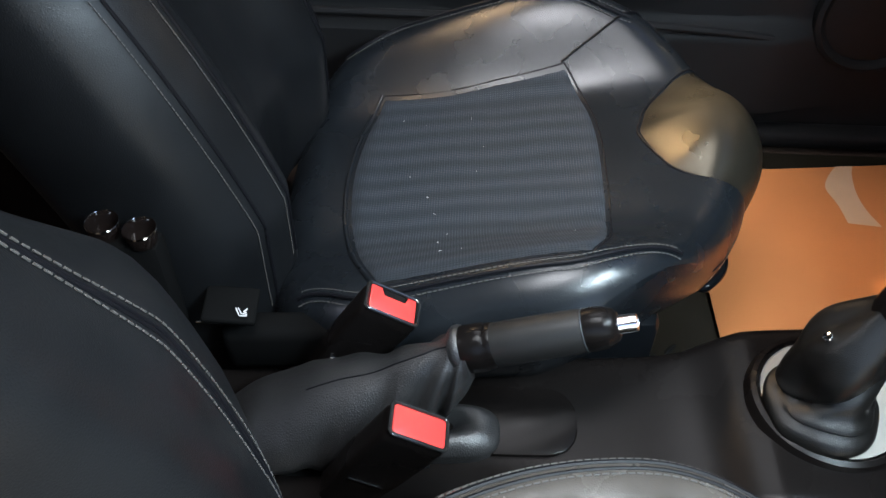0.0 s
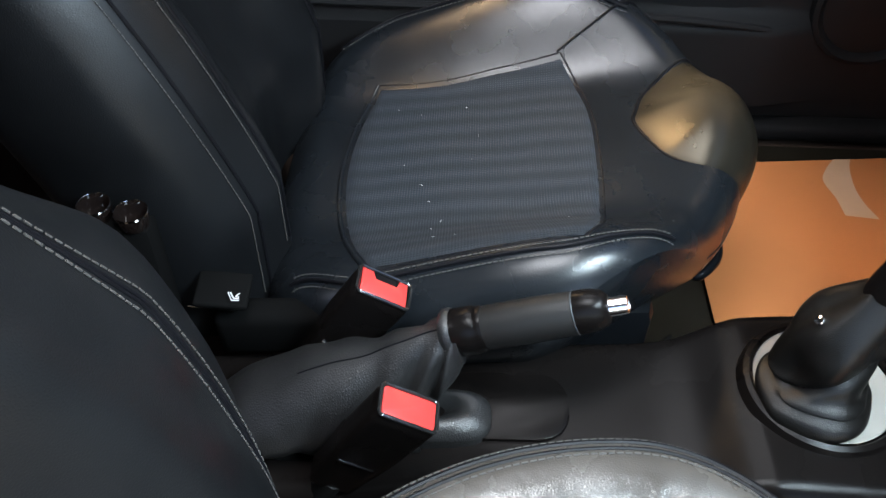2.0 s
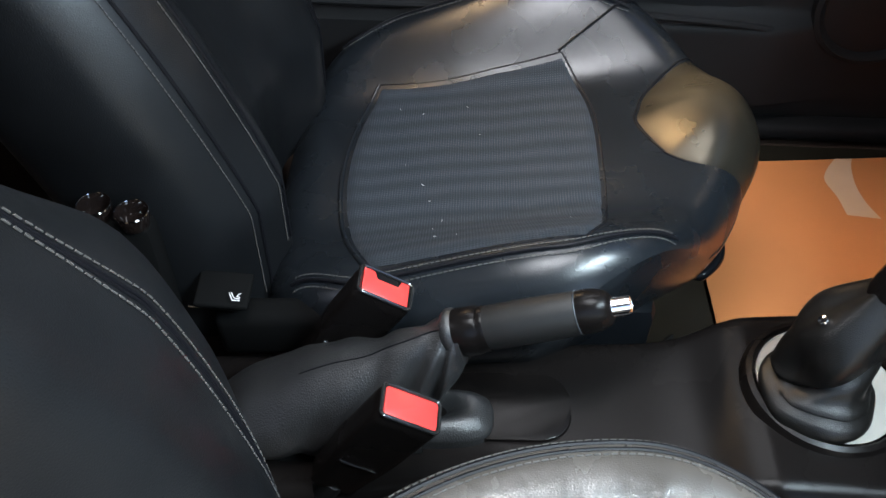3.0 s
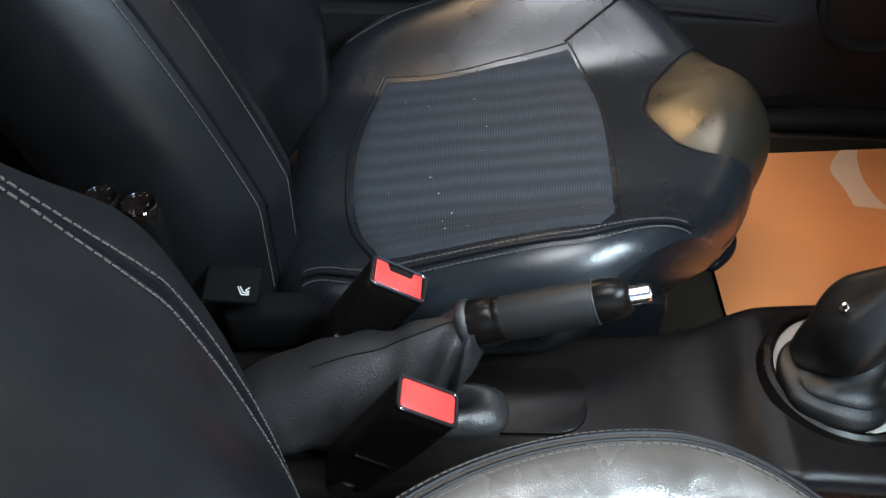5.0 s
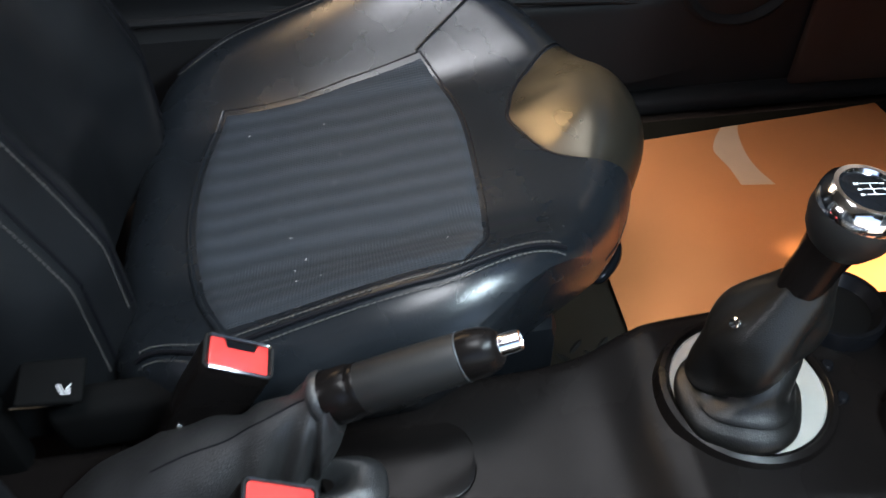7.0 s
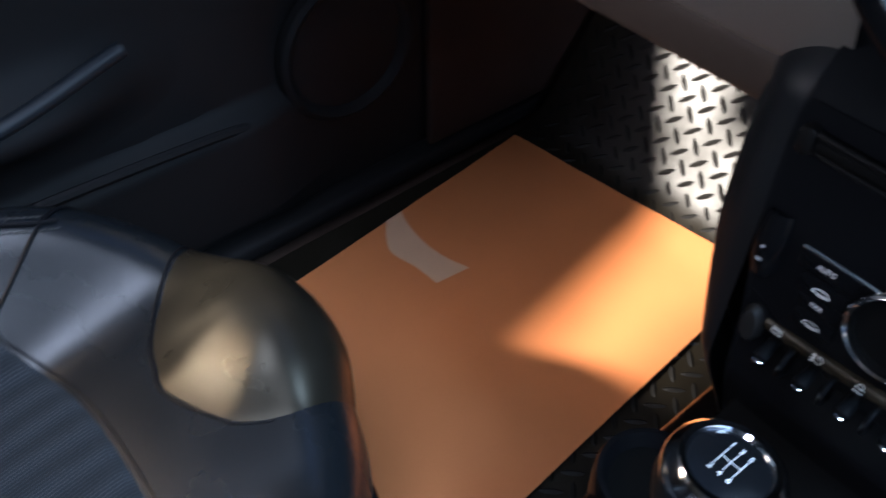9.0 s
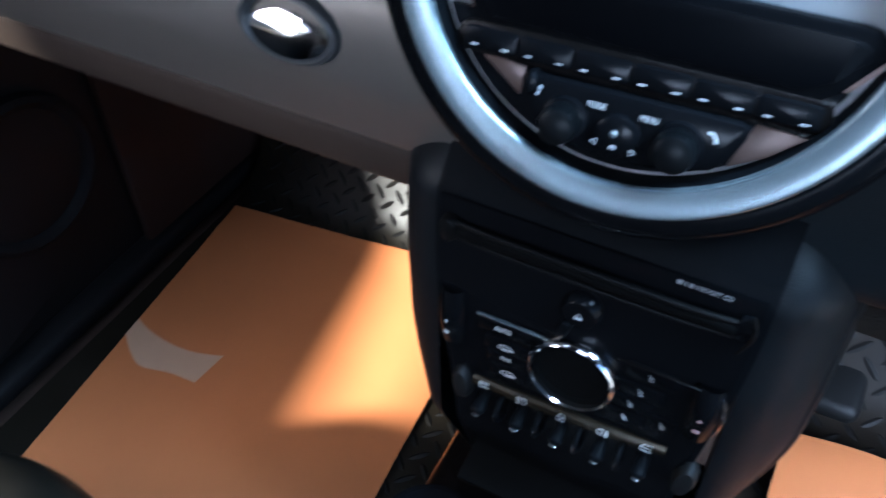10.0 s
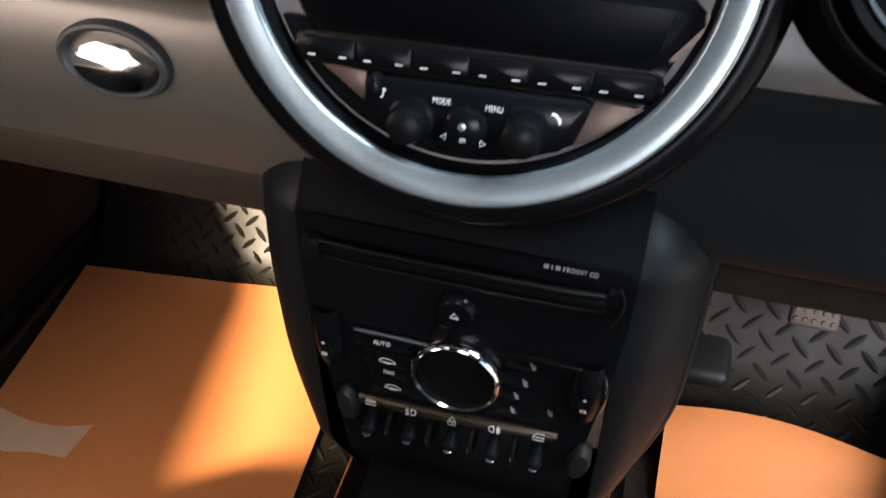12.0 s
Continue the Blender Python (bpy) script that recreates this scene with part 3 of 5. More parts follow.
dback = backrest(DX, dspine, 0.265, 0.16, 0.20, 0.86, 0.74, 0.95)
part("backrest", grid(dback, 96, 40, closed_u=True, cap=True), LEATHER_BACK, dseat, "black leather backrest with double-stitched edge")
for u in (76 / 96, 20 / 96):
    sgn = 1 if u < 0.5 else -1
    for d in (-0.15, 0.15):
        part("piping", tube(back_line(dback, u + d / 96, 0.02, 0.93, cx=DX, out=0.0), 0.0014, 8), PIPING, dseat)
    for d in (-0.62, 0.66):
        stitches(back_line(dback, u + d / 96, 0.02, 0.93, cx=DX, out=0.0010), dseat, THREAD, 0.0068, 0.0046, 0.0007)


def driver_outline(a):
    c, s = math.cos(a), math.sin(a)
    b = 0.185 if c > 0 else 0.30
    r = ((c / b) ** 2 + (s / 0.272) ** 2) ** -0.5
    return r * s, r * c


def driver_point(r, a, proud=0.0):
    ox, oy = driver_outline(a)
    x, y = r * ox, r * oy
    z = 0.300 + 0.042 * smooth01((r - 0.40) / 0.45)
    if r > 0.84:
        t = min(1, (r - 0.84) / 0.16)
        z -= 0.05 * (1 - math.sqrt(max(0, 1 - t * t)))
    return Vector((DX + x, 0.235 + y, z + proud))


def driver_cushion():
    def f(u, v):
        a = 2 * math.pi * u
        if v <= 0.75:
            return driver_point(max(0.001, 1 - (1 - v / 0.75) ** 1.5), a)
        w = (v - 0.75) / 0.25
        p = driver_point(1, a)
        ox, oy = driver_outline(a)
        return Vector((DX + ox * (1 - 0.12 * w * w), 0.235 + oy * (1 - 0.12 * w * w), p.z * (1 - w) + 0.16 * w))
    return grid(f, 96, 44, closed_u=True, cap=True)


def driver_arc(r, proud=0.001):
    return [driver_point(r, radians(190 + 165 * k / 80), proud) for k in range(81)]


part("cushion", driver_cushion(), LEATHER_WORN, dseat, "worn black leather cushion with a rounded bolster")
part("piping", tube(driver_arc(0.935, 0.0), 0.0024, 8), PIPING, dseat)
part("piping", tube(driver_arc(0.905, 0.0), 0.0018, 8), PIPING, dseat)
stitches(driver_arc(0.955), dseat, THREAD, 0.0062, 0.0045, 0.0007)
stitches(driver_arc(0.885), dseat, THREAD, 0.0062, 0.0045, 0.0007)
part("seat_base", box((0.42, 0.40, 0.19), pose(DX, 0.14, 0.09), 0.02), PLASTIC_MATT, dseat, "black plastic seat base")

# ---- floor papers and mats ----
def paper_height(x, y, seed=0.0):
    """The sheet lies loosely on the mat, with shallow waves, and lifts at its front edge."""
    return 0.006 + 0.003 * noise.noise(Vector((x * 5, y * 5, seed))) + 0.0012 * noise.noise(Vector((x * 14, y * 9, seed + 4))) + 0.006 * smooth01((y - 0.945) / 0.07)


def paper_sheet(corners, nu=44, nv=44):
    a, b, c, d = [Vector((x, y, 0)) for x, y in corners]

    def f(u, v):
        p = (a.lerp(b, u)).lerp(d.lerp(c, u), v)
        p.z = paper_height(p.x, p.y)
        return p
    bm = grid(f, nu, nv)
    thicken(bm, 0.0006)
    return bm


p1 = part("paper_floor_mat", paper_sheet([(-0.593, 0.448), (-0.196, 0.448), (-0.238, 1.012), (-0.647, 0.966)]), PAPER)
# outline of a sun glint on the sheet, put in as paler colour
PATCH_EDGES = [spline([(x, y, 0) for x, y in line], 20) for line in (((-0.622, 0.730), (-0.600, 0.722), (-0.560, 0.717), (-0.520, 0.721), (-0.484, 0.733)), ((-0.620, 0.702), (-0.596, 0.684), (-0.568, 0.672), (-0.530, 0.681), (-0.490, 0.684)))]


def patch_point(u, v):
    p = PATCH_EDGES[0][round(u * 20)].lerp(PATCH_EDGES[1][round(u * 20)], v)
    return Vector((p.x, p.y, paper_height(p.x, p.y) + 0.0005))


part("painted_light_patch", grid(patch_point, 20, 8), material("lit_paper_tone", (0.54, 0.33, 0.205), 0.6, stain=0.08, stain_size=30), p1, "pale patch of light painted on the paper")
tagged(p1, "plain orange-brown paper sheet lying on the floor mat", "paper mat", "paper mats")

# ---- centre console ----
console = thing("centre_console", "black plastic tunnel console between the seats", "console", (0, 0.2, 0))
CONSOLE = spline([(w, y, z) for y, z, w in ((-0.45, 0.14, 0.085), (-0.20, 0.15, 0.085), (-0.02, 0.165, 0.085), (0.10, 0.188, 0.085), (0.25, 0.196, 0.086), (0.32, 0.205, 0.089), (0.365, 0.226, 0.096), (0.40, 0.232, 0.100), (0.52, 0.232, 0.107), (0.62, 0.225, 0.110), (0.72, 0.22, 0.112))], 80)


def console_body():
    def f(u, v):
        q = CONSOLE[round(v * 80)]
        s = 2 * u - 1
        a = abs(s)
        side = 1 if s > 0 else -1
        if a < 0.6:
            x, z = s / 0.6 * (q.x - 0.016), q.z
        elif a < 0.75:
            t = (a - 0.6) / 0.15 * math.pi / 2
            x, z = side * (q.x - 0.016 + 0.016 * math.sin(t)), q.z - 0.016 * (1 - math.cos(t))
        else:
            t = (a - 0.75) / 0.25
            x, z = side * (q.x + 0.012 * t), (q.z - 0.016) * (1 - t) - 0.01 * t
        return Vector((x, q.y, z))
    return grid(f, 64, 80)


part("console_body", console_body(), PLASTIC, console, "black satin plastic tunnel cover")
part("lid", slab([(x, y) for x, y in rounded(0.074, 0.125, 0.03, 6, -0.002, 0.152)], pose(0, 0, 0.1885, 1.5, 0, 0), 0.0035, 0.0015), PLASTIC, console, "matt insert panel in the tunnel")
part("lid_groove", tube([Vector((x, y, 0.1897 + 0.026 * (y - 0.152))) for x, y in rounded(0.0765, 0.1275, 0.031, 8, -0.002, 0.152)], 0.0009, 6), VOID, console)
# flat dark strip on the tunnel's top, painted shade of a groove
part("groove_shade_strip", tube([Vector((0.040, y, 0.1635)) if y < -0.02 else Vector((0.040, y, 0.1655 + 0.225 * (y + 0.02))) for y in (-0.30 + 0.018 * k for k in range(22))], 0.0075, 8, 0.35), VOID, console, "dark strip laid along the tunnel for a shaded groove")
# thin bead added in place of a highlight on the console's edge
part("edge_highlight_bead", tube([Vector((0.075, 0.33, 0.213)), Vector((0.079, 0.385, 0.223))], 0.0018, 6), PLASTIC, console)

# cup holders ahead of the lever
for cx, cy in ((-0.078, 0.548), (0.045, 0.575)):
    cup = part("cup_holder", lathe([(0.030, 0.005), (0.034, 0.012), (0.036, 0.016), (0.040, 0.016), (0.042, 0.010), (0.042, -0.02), (0.034, -0.02), (0.032, 0.004)], pose(cx, cy, 0.232), 48), GLOSS, console, "gloss black cup holder rim")
    part("cup_floor", lathe([(0.0, 0.004), (0.033, 0.004)], pose(cx, cy, 0.232), 32), VOID, cup)
for bx, by in ((-0.052, 0.509), (-0.025, 0.516), (0.007, 0.514)):
    part("screw_cap", lathe([(0.006, 0.0), (0.006, 0.003), (0.004, 0.0055), (0.0, 0.006)], pose(bx, by, 0.231), 16), GLOSS, console)

# ---- gear lever ----
RC = Vector((-0.011, 0.440, 0.234))
gear = thing("gear_lever", "leather-booted gear lever with chrome-ringed ball knob", "gear lever", RC)
part("outer_rim", lathe([(0.062, -0.004), (0.063, 0.003), (0.0665, 0.006), (0.071, 0.004), (0.075, -0.006)], pose(*RC), 80), PLASTIC, gear)
part("ring_plate", lathe([(0.036, 0.0015), (0.061, 0.0025), (0.0625, 0.001), (0.0625, -0.004), (0.036, -0.004)], pose(*RC), 80, True), PLATE, gear, "pale grey ring plate round the boot")
part("bright_edge", lathe([(0.0617, 0.0025), (0.0621, 0.0032), (0.0626, 0.0032), (0.0629, 0.0024)], pose(*RC), 80), CHROME, gear)
KN = Vector((-0.008, 0.463, 0.444))


BOOT = spline([(0.432, 0.236, 0.0475), (0.432, 0.246, 0.0495), (0.431, 0.257, 0.0455), (0.429, 0.265, 0.0395), (0.430, 0.276, 0.0395), (0.431, 0.290, 0.0410), (0.432, 0.306, 0.0410), (0.435, 0.323, 0.0375), (0.441, 0.340, 0.0310), (0.447, 0.356, 0.0240), (0.451, 0.369, 0.0185), (0.452, 0.386, 0.0165)], 60)


def boot():
    """Loops up the boot: centre along the car, height, radius; with creases."""
    def f(u, v):
        q = BOOT[round(v * 60)]
        a = 2 * math.pi * u
        live = math.sin(math.pi * min(1, v * 1.05))
        fold = 0.0042 * math.sin(3 * a + 5.0 * v) * live + 0.0026 * math.sin(5 * a - 8 * v + 1) * live + 0.0016 * noise.noise(Vector((2.2 * math.cos(a), 2.2 * math.sin(a), 7 * v)))
        sweep = 0.34 + 0.16 * math.sin(a + 0.4)
        crease = -0.0085 * math.exp(-((v - sweep) / 0.035) ** 2) - 0.004 * math.exp(-((v - 0.16) / 0.02) ** 2)
        r = q.z + fold + crease
        lean = 1 - smooth01(v / 0.45)
        return Vector((-0.010 + 0.013 * lean + (0.86 + 0.16 * lean) * r * math.cos(a), q.x - 0.007 * lean + r * math.sin(a), q.y + 0.004 * math.sin(2 * a + 1) * live))
    return grid(f, 80, 60, closed_u=True)


bt = part("boot", boot(), BOOT_LEATHER, gear, "creased black leather boot")
part("press_stud", lathe([(0.0045, 0), (0.004, 0.002), (0.0, 0.003)], frame_of((-0.006, 0.4040, 0.3310), (0.0, -0.70, 0.71)), 14), CHROME, bt)
LEAN = frame_of(KN, (0.02, 0.10, 0.99), (0, 1, 0))
NECK = frame_of(KN, (KN - Vector((-0.010, 0.446, 0.360))).normalized(), (0, 1, 0))
part("neck", lathe([(0.0155, -0.098), (0.017, -0.075), (0.0165, -0.06), (0.0185, -0.042), (0.0215, -0.030)], NECK, 32), PLASTIC, gear)
knob = part("knob", lathe([(0.015, -0.046), (0.0215, -0.039), (0.0275, -0.028), (0.0302, -0.016), (0.0296, -0.006), (0.0275, 0.0)], LEAN, 48), PLASTIC_MATT, gear, "black ball-shaped knob")
part("knob_ring", lathe([(0.0292, -0.009), (0.0301, -0.003), (0.0285, 0.0035), (0.0240, 0.0085), (0.0208, 0.0082), (0.0195, 0.006)], LEAN, 48), CHROME, knob, "chrome ring")
part("knob_cap", lathe([(0.0, 0.0085), (0.012, 0.008), (0.020, 0.006), (0.020, 0.0)], LEAN, 40), GLOSS, knob, "gloss black cap")


def shift_lines():
    bm = bmesh.new()
    for x in (-0.0052, 0, 0.0052):
        tube([LEAN @ Vector((x, -0.0062, 0.0088)), LEAN @ Vector((x, 0.0062, 0.0088))], 0.00024, 5, 1, bm)
    tube([LEAN @ Vector((-0.0052, 0, 0.0088)), LEAN @ Vector((0.0052, 0, 0.0088))], 0.00024, 5, 1, bm)
    return bm


part("shift_pattern", shift_lines(), WHITE, knob, "white printed shift lines")
for ch, x, y in (("1", -0.0052, 0.0090), ("3", 0, 0.0090), ("5", 0.0052, 0.0090), ("2", -0.0052, -0.0090), ("4", 0, -0.0090), ("6", 0.0052, -0.0090)):
    lettering("gear_number", ch, 0.0046, LEAN @ pose(x, y, 0.0086), WHITE, knob)

# ---- handbrake ----
brake = thing("handbrake", "black handbrake lever with a leather gaiter, pulled up", "handbrake", (0, 0.05, 0.19))
HB0, HB1 = Vector((-0.004, 0.112, 0.300)), Vector((0.004, 0.238, 0.352))
hax = (HB1 - HB0).normalized()
HB = frame_of(HB0, hax)
part("collar", lathe([(0.0195, -0.012), (0.0215, -0.004), (0.0215, 0.012), (0.0198, 0.015), (0.0205, 0.018), (0.0195, 0.021)], HB, 40, False, (0.92, 1.06)), PLASTIC, brake)
part("grip", lathe([(0.0190, 0.018), (0.0196, 0.022), (0.0198, 0.06), (0.0190, 0.094), (0.0182, 0.098)], HB, 40, False, (0.90, 1.06)), GRIP, brake, "ribbed black rubber grip")
part("grip_band", lathe([(0.0183, 0.0973), (0.0192, 0.0982), (0.0183, 0.0992)], HB, 40, False, (0.90, 1.06)), TRIM_GREY, brake, "thin grey band")
cap = part("end_cap", lathe([(0.0186, 0.098), (0.0190, 0.104), (0.0180, 0.114), (0.0150, 0.122), (0.0110, 0.1255), (0.0, 0.1262)], HB, 40, False, (0.90, 1.06)), PLASTIC, brake, "smooth black end cap")
part("release_button", lathe([(0.0078, 0.118), (0.0078, 0.138), (0.0070, 0.1405), (0.0045, 0.141), (0.0040, 0.138), (0.0, 0.138)], HB, 24), CHROME, cap, "chrome release button")


# ridge of the gaiter along the tunnel: place, height, half width; and the height of its base
GAITER_TOP = spline([(-0.128, 0.168, 0.034), (-0.092, 0.203, 0.046), (-0.056, 0.226, 0.051), (-0.026, 0.246, 0.051), (0.002, 0.260, 0.047), (0.030, 0.271, 0.041), (0.052, 0.286, 0.034), (0.076, 0.300, 0.028), (0.096, 0.310, 0.0235), (0.104, 0.314, 0.0215)], 90)
GAITER_BASE = spline([(-0.128, 0.150, 0), (-0.092, 0.150, 0), (-0.056, 0.154, 0), (-0.026, 0.160, 0), (0.002, 0.166, 0), (0.034, 0.176, 0), (0.066, 0.196, 0), (0.096, 0.236, 0), (0.110, 0.258, 0), (0.116, 0.273, 0)], 90)


def gaiter_point(u, v):
    """The gaiter's skin: a slack sleeve over the tunnel that narrows towards the grip, with long soft folds."""
    k = min(89.999, v * 90)
    i, t = int(k), v * 90 - int(min(89.999, v * 90))
    top = GAITER_TOP[i].lerp(GAITER_TOP[i + 1], t)
    low = GAITER_BASE[i].lerp(GAITER_BASE[i + 1], t)
    a = 2 * math.pi * u
    c, s = math.cos(a), math.sin(a)
    free = smooth01((1 - v) / 0.15) * smooth01(v / 0.10)
    # the sleeve is peaked along its seam and hangs wide below
    rise = 0.5 + 0.5 * s
    wide = (1.18 - 0.42 * rise * rise) * abs(c) ** 0.82
    x = math.copysign(top.z * (wide * free + abs(c) * (1 - free)), c)
    y = low.x + (top.x - low.x) * rise
    z = low.y + (top.y - low.y) * rise
    sag = 0.0
    for at, slant, deep, width in ((0.50, 0.22, 0.0075, 0.050), (0.66, 0.30, 0.0085, 0.045), (0.80, 0.20, 0.0060, 0.032), (0.34, 0.16, 0.0035, 0.050)):
        d = v - at - slant * (rise - 0.5)
        sag += deep * (math.exp(-(d / width) ** 2) - 0.8 * math.exp(-((d - 1.5 * width) / width) ** 2))
    sag += 0.0035 * noise.noise(Vector((2 * c, 2 * s, 7 * v)))
    push = -sag * free * min(1.0, 1.4 * (1 - rise) + 0.15)
    return Vector((-0.002 + x + push * (1 if c > 0 else -1), y - 0.2 * push, z + 0.35 * push * s))


part("gaiter", grid(gaiter_point, 96, 120, closed_u=True, cap=True), GAITER, brake, "black grained leather gaiter")
part("gaiter_seam", tube([gaiter_point(0.235, 0.30 + 0.66 * k / 60) + Vector((0.0002, 0, 0.0001)) for k in range(61)], 0.0008, 6), PIPING, brake)
part("gaiter_hem", lathe([(0.0200, -0.016), (0.0222, -0.013), (0.0226, -0.009), (0.0212, -0.006)], HB, 40, False, (0.94, 1.08)), GAITER, brake, "rolled leather hem of the gaiter")


def tongue():
    """Padded leather tongue with a hollow where it folds under the gaiter."""
    def f(u, v):
        a = 2 * math.pi * u
        c, s = math.cos(a), math.sin(a)
        k = (abs(c) ** 3 + abs(s) ** 3) ** (-1 / 3)
        r = min(1.0, v / 0.75)
        x, y = 0.0285 * k * c * r, 0.048 * k * s * r
        dome = 0.016 * (1 - r ** 4) - 0.028 * math.exp(-((x + 0.006) / 0.013) ** 2 - ((y + 0.010) / 0.026) ** 2)
        z = 0.199 + dome + (0.0 if v <= 0.75 else -0.014 * (v - 0.75) / 0.25)
        return Vector((0.0135 + x, 0.094 + y, z))
    return grid(f, 56, 28, closed_u=True)


part("gaiter_tongue", tongue(), GAITER, brake, "grained leather tongue of the gaiter")


# ---- seat belt buckles ----
def buckle(at, label, notch):
    t = thing("seat_belt_buckle", label, "buckle", at, "seat belt buckles")
    m = frame_of(at, (0.05, 0.50, 0.86), (0, 0.86, -0.5))
    # x across the car, y forward and down, z along the buckle
    def shell():
        def f(u, v):
            a = 2 * math.pi * u
            c, s = math.cos(a), math.sin(a)
            r = (abs(c) ** 6 + abs(s) ** 6) ** (-1 / 6)
            k = 1 - 0.20 * smooth01((v - 0.45) / 0.55)
            lip = 1 - 0.10 * smooth01(1 - v / 0.04)
            return m @ Vector((0.0165 * r * c * lip * (1 - 0.1 * v), 0.0275 * r * s * k * lip, -0.138 * v))
        return grid(f, 56, 24, closed_u=True, cap=True)
    body = part("housing", shell(), PLASTIC, t, "black plastic housing")
    if notch:
        pts = [(-0.0125, -0.0225), (0.0125, -0.0225), (0.0125, 0.0225), (-0.0125, 0.0225), (-0.0125, 0.014), (-0.004, 0.012), (-0.004, -0.010), (-0.0125, -0.012)]
    else:
        pts = rounded(0.025, 0.047, 0.003, 4)
    part("release_button", slab(pts, m, 0.0019, 0.0008), RED, t, "red plastic release button")
    if notch:
        part("slot", slab(rounded(0.007, 0.021, 0.002, 3, -0.0085, 0.001), m, 0.0008), GLOSS, t)
    edge = [m @ Vector((x, y, 0.0012)) for x, y in rounded(0.0285, 0.0510, 0.004, 5)]
    part("bezel", tube(edge + edge[:1], 0.0017, 8), BEZEL, t)
    part("face_plate", slab(rounded(0.030, 0.0525, 0.005, 5), m, 0.0006), PLASTIC, t)
    part("seam", tube([m @ Vector((0.0158, -0.018, -0.085)), m @ Vector((0.0158, 0.014, -0.085))], 0.0009, 6), CHROME, body)
    foot = m @ Vector((0, 0, -0.135))
    part("stalk", tube(spline([foot, foot + Vector((0, -0.02, -0.04)), foot + Vector((0.0, -0.045, -0.085))], 14), 0.017, 12, 0.8), PLASTIC_MATT, t)
    return t


buckle((0.074, 0.0705, 0.298), "black seat belt buckle with a red button beside the driver seat", False)
buckle((-0.047, 0.0405, 0.303), "black seat belt buckle with notched red button beside passenger seat", True)

# ---- dashboard ----
dash = thing("dashboard", "dark dashboard with silver-grey trim on the passenger side", "dashboard", (0, 0.7, 0.5))


def dash_skin(x0, x1, prof, n=24):
    """A panel across the dash with the given profile (y, z), cut round where it meets the dial."""
    line = spline([(0, y, z) for y, z in prof], 40)

    def f(u, v):
        q = line[round(v * 40)]
        near = math.sqrt(max(0.0, 0.1270 ** 2 - ((q.z - 0.7022) / 0.9562) ** 2))
        a, b = (x0, min(x1, 0.001 - near)) if x0 < -0.2 else (max(x0, 0.001 + near), x1) if x1 > 0.2 else (x0, x1)
        return Vector((a + (b - a) * u, q.y, q.z))
    return grid(f, n, 40)


part("lower_trim_panel", dash_skin(-0.62, -0.088, [(0.636, 0.5385), (0.6325, 0.5410), (0.6285, 0.5520), (0.6205, 0.5760), (0.6165, 0.5900), (0.6160, 0.6020), (0.6185, 0.6200), (0.6260, 0.6400), (0.637, 0.6475), (0.66, 0.648)]), DASH_GREY, dash, "satin grey lower dash panel")
part("under_lip", dash_skin(-0.60, -0.088, [(0.74, 0.520), (0.69, 0.508), (0.655, 0.4985), (0.6435, 0.5010), (0.6385, 0.5120), (0.6365, 0.5300), (0.6390, 0.5400)]), LIP, dash, "dark lip under the passenger dash, paper glow painted in brown")
part("upper_trim_panel", dash_skin(-0.71, -0.105, [(0.66, 0.6495), (0.636, 0.6505), (0.629, 0.656), (0.6345, 0.672), (0.657, 0.71), (0.69, 0.755), (0.74, 0.795), (0.95, 0.80)]), DASH_LIGHT, dash, "pale silver dash panel round the air vent")
part("knee_panel", dash_skin(0.088, 0.71, [(0.86, 0.585), (0.70, 0.545), (0.644, 0.536), (0.631, 0.545), (0.632, 0.575), (0.640, 0.61), (0.643, 0.630), (0.648, 0.645)]), DASH_DARK, dash, "dark grained knee panel below the wheel")
part("felt_roll", tube([Vector((0.128, 0.652, 0.519)), Vector((0.40, 0.652, 0.521)), Vector((0.70, 0.652, 0.521))], 0.014, 14), FELT, dash, "felt edge under the knee panel")
part("driver_trim_panel", dash_skin(0.110, 0.71, [(0.67, 0.640), (0.640, 0.6415), (0.633, 0.647), (0.632, 0.658), (0.638, 0.676)]), DRIVER_TRIM, dash, "grey trim strip")
part("driver_top_panel", dash_skin(0.105, 0.71, [(0.6385, 0.675), (0.648, 0.700), (0.668, 0.74), (0.70, 0.785), (0.78, 0.815), (0.95, 0.80)]), DASH_DARK, dash)
part("dash_top", dash_skin(-0.135, 0.135, [(0.715, 0.50), (0.72, 0.70), (0.73, 0.80), (0.76, 0.84), (0.95, 0.80)]), DASH_DARK, dash)

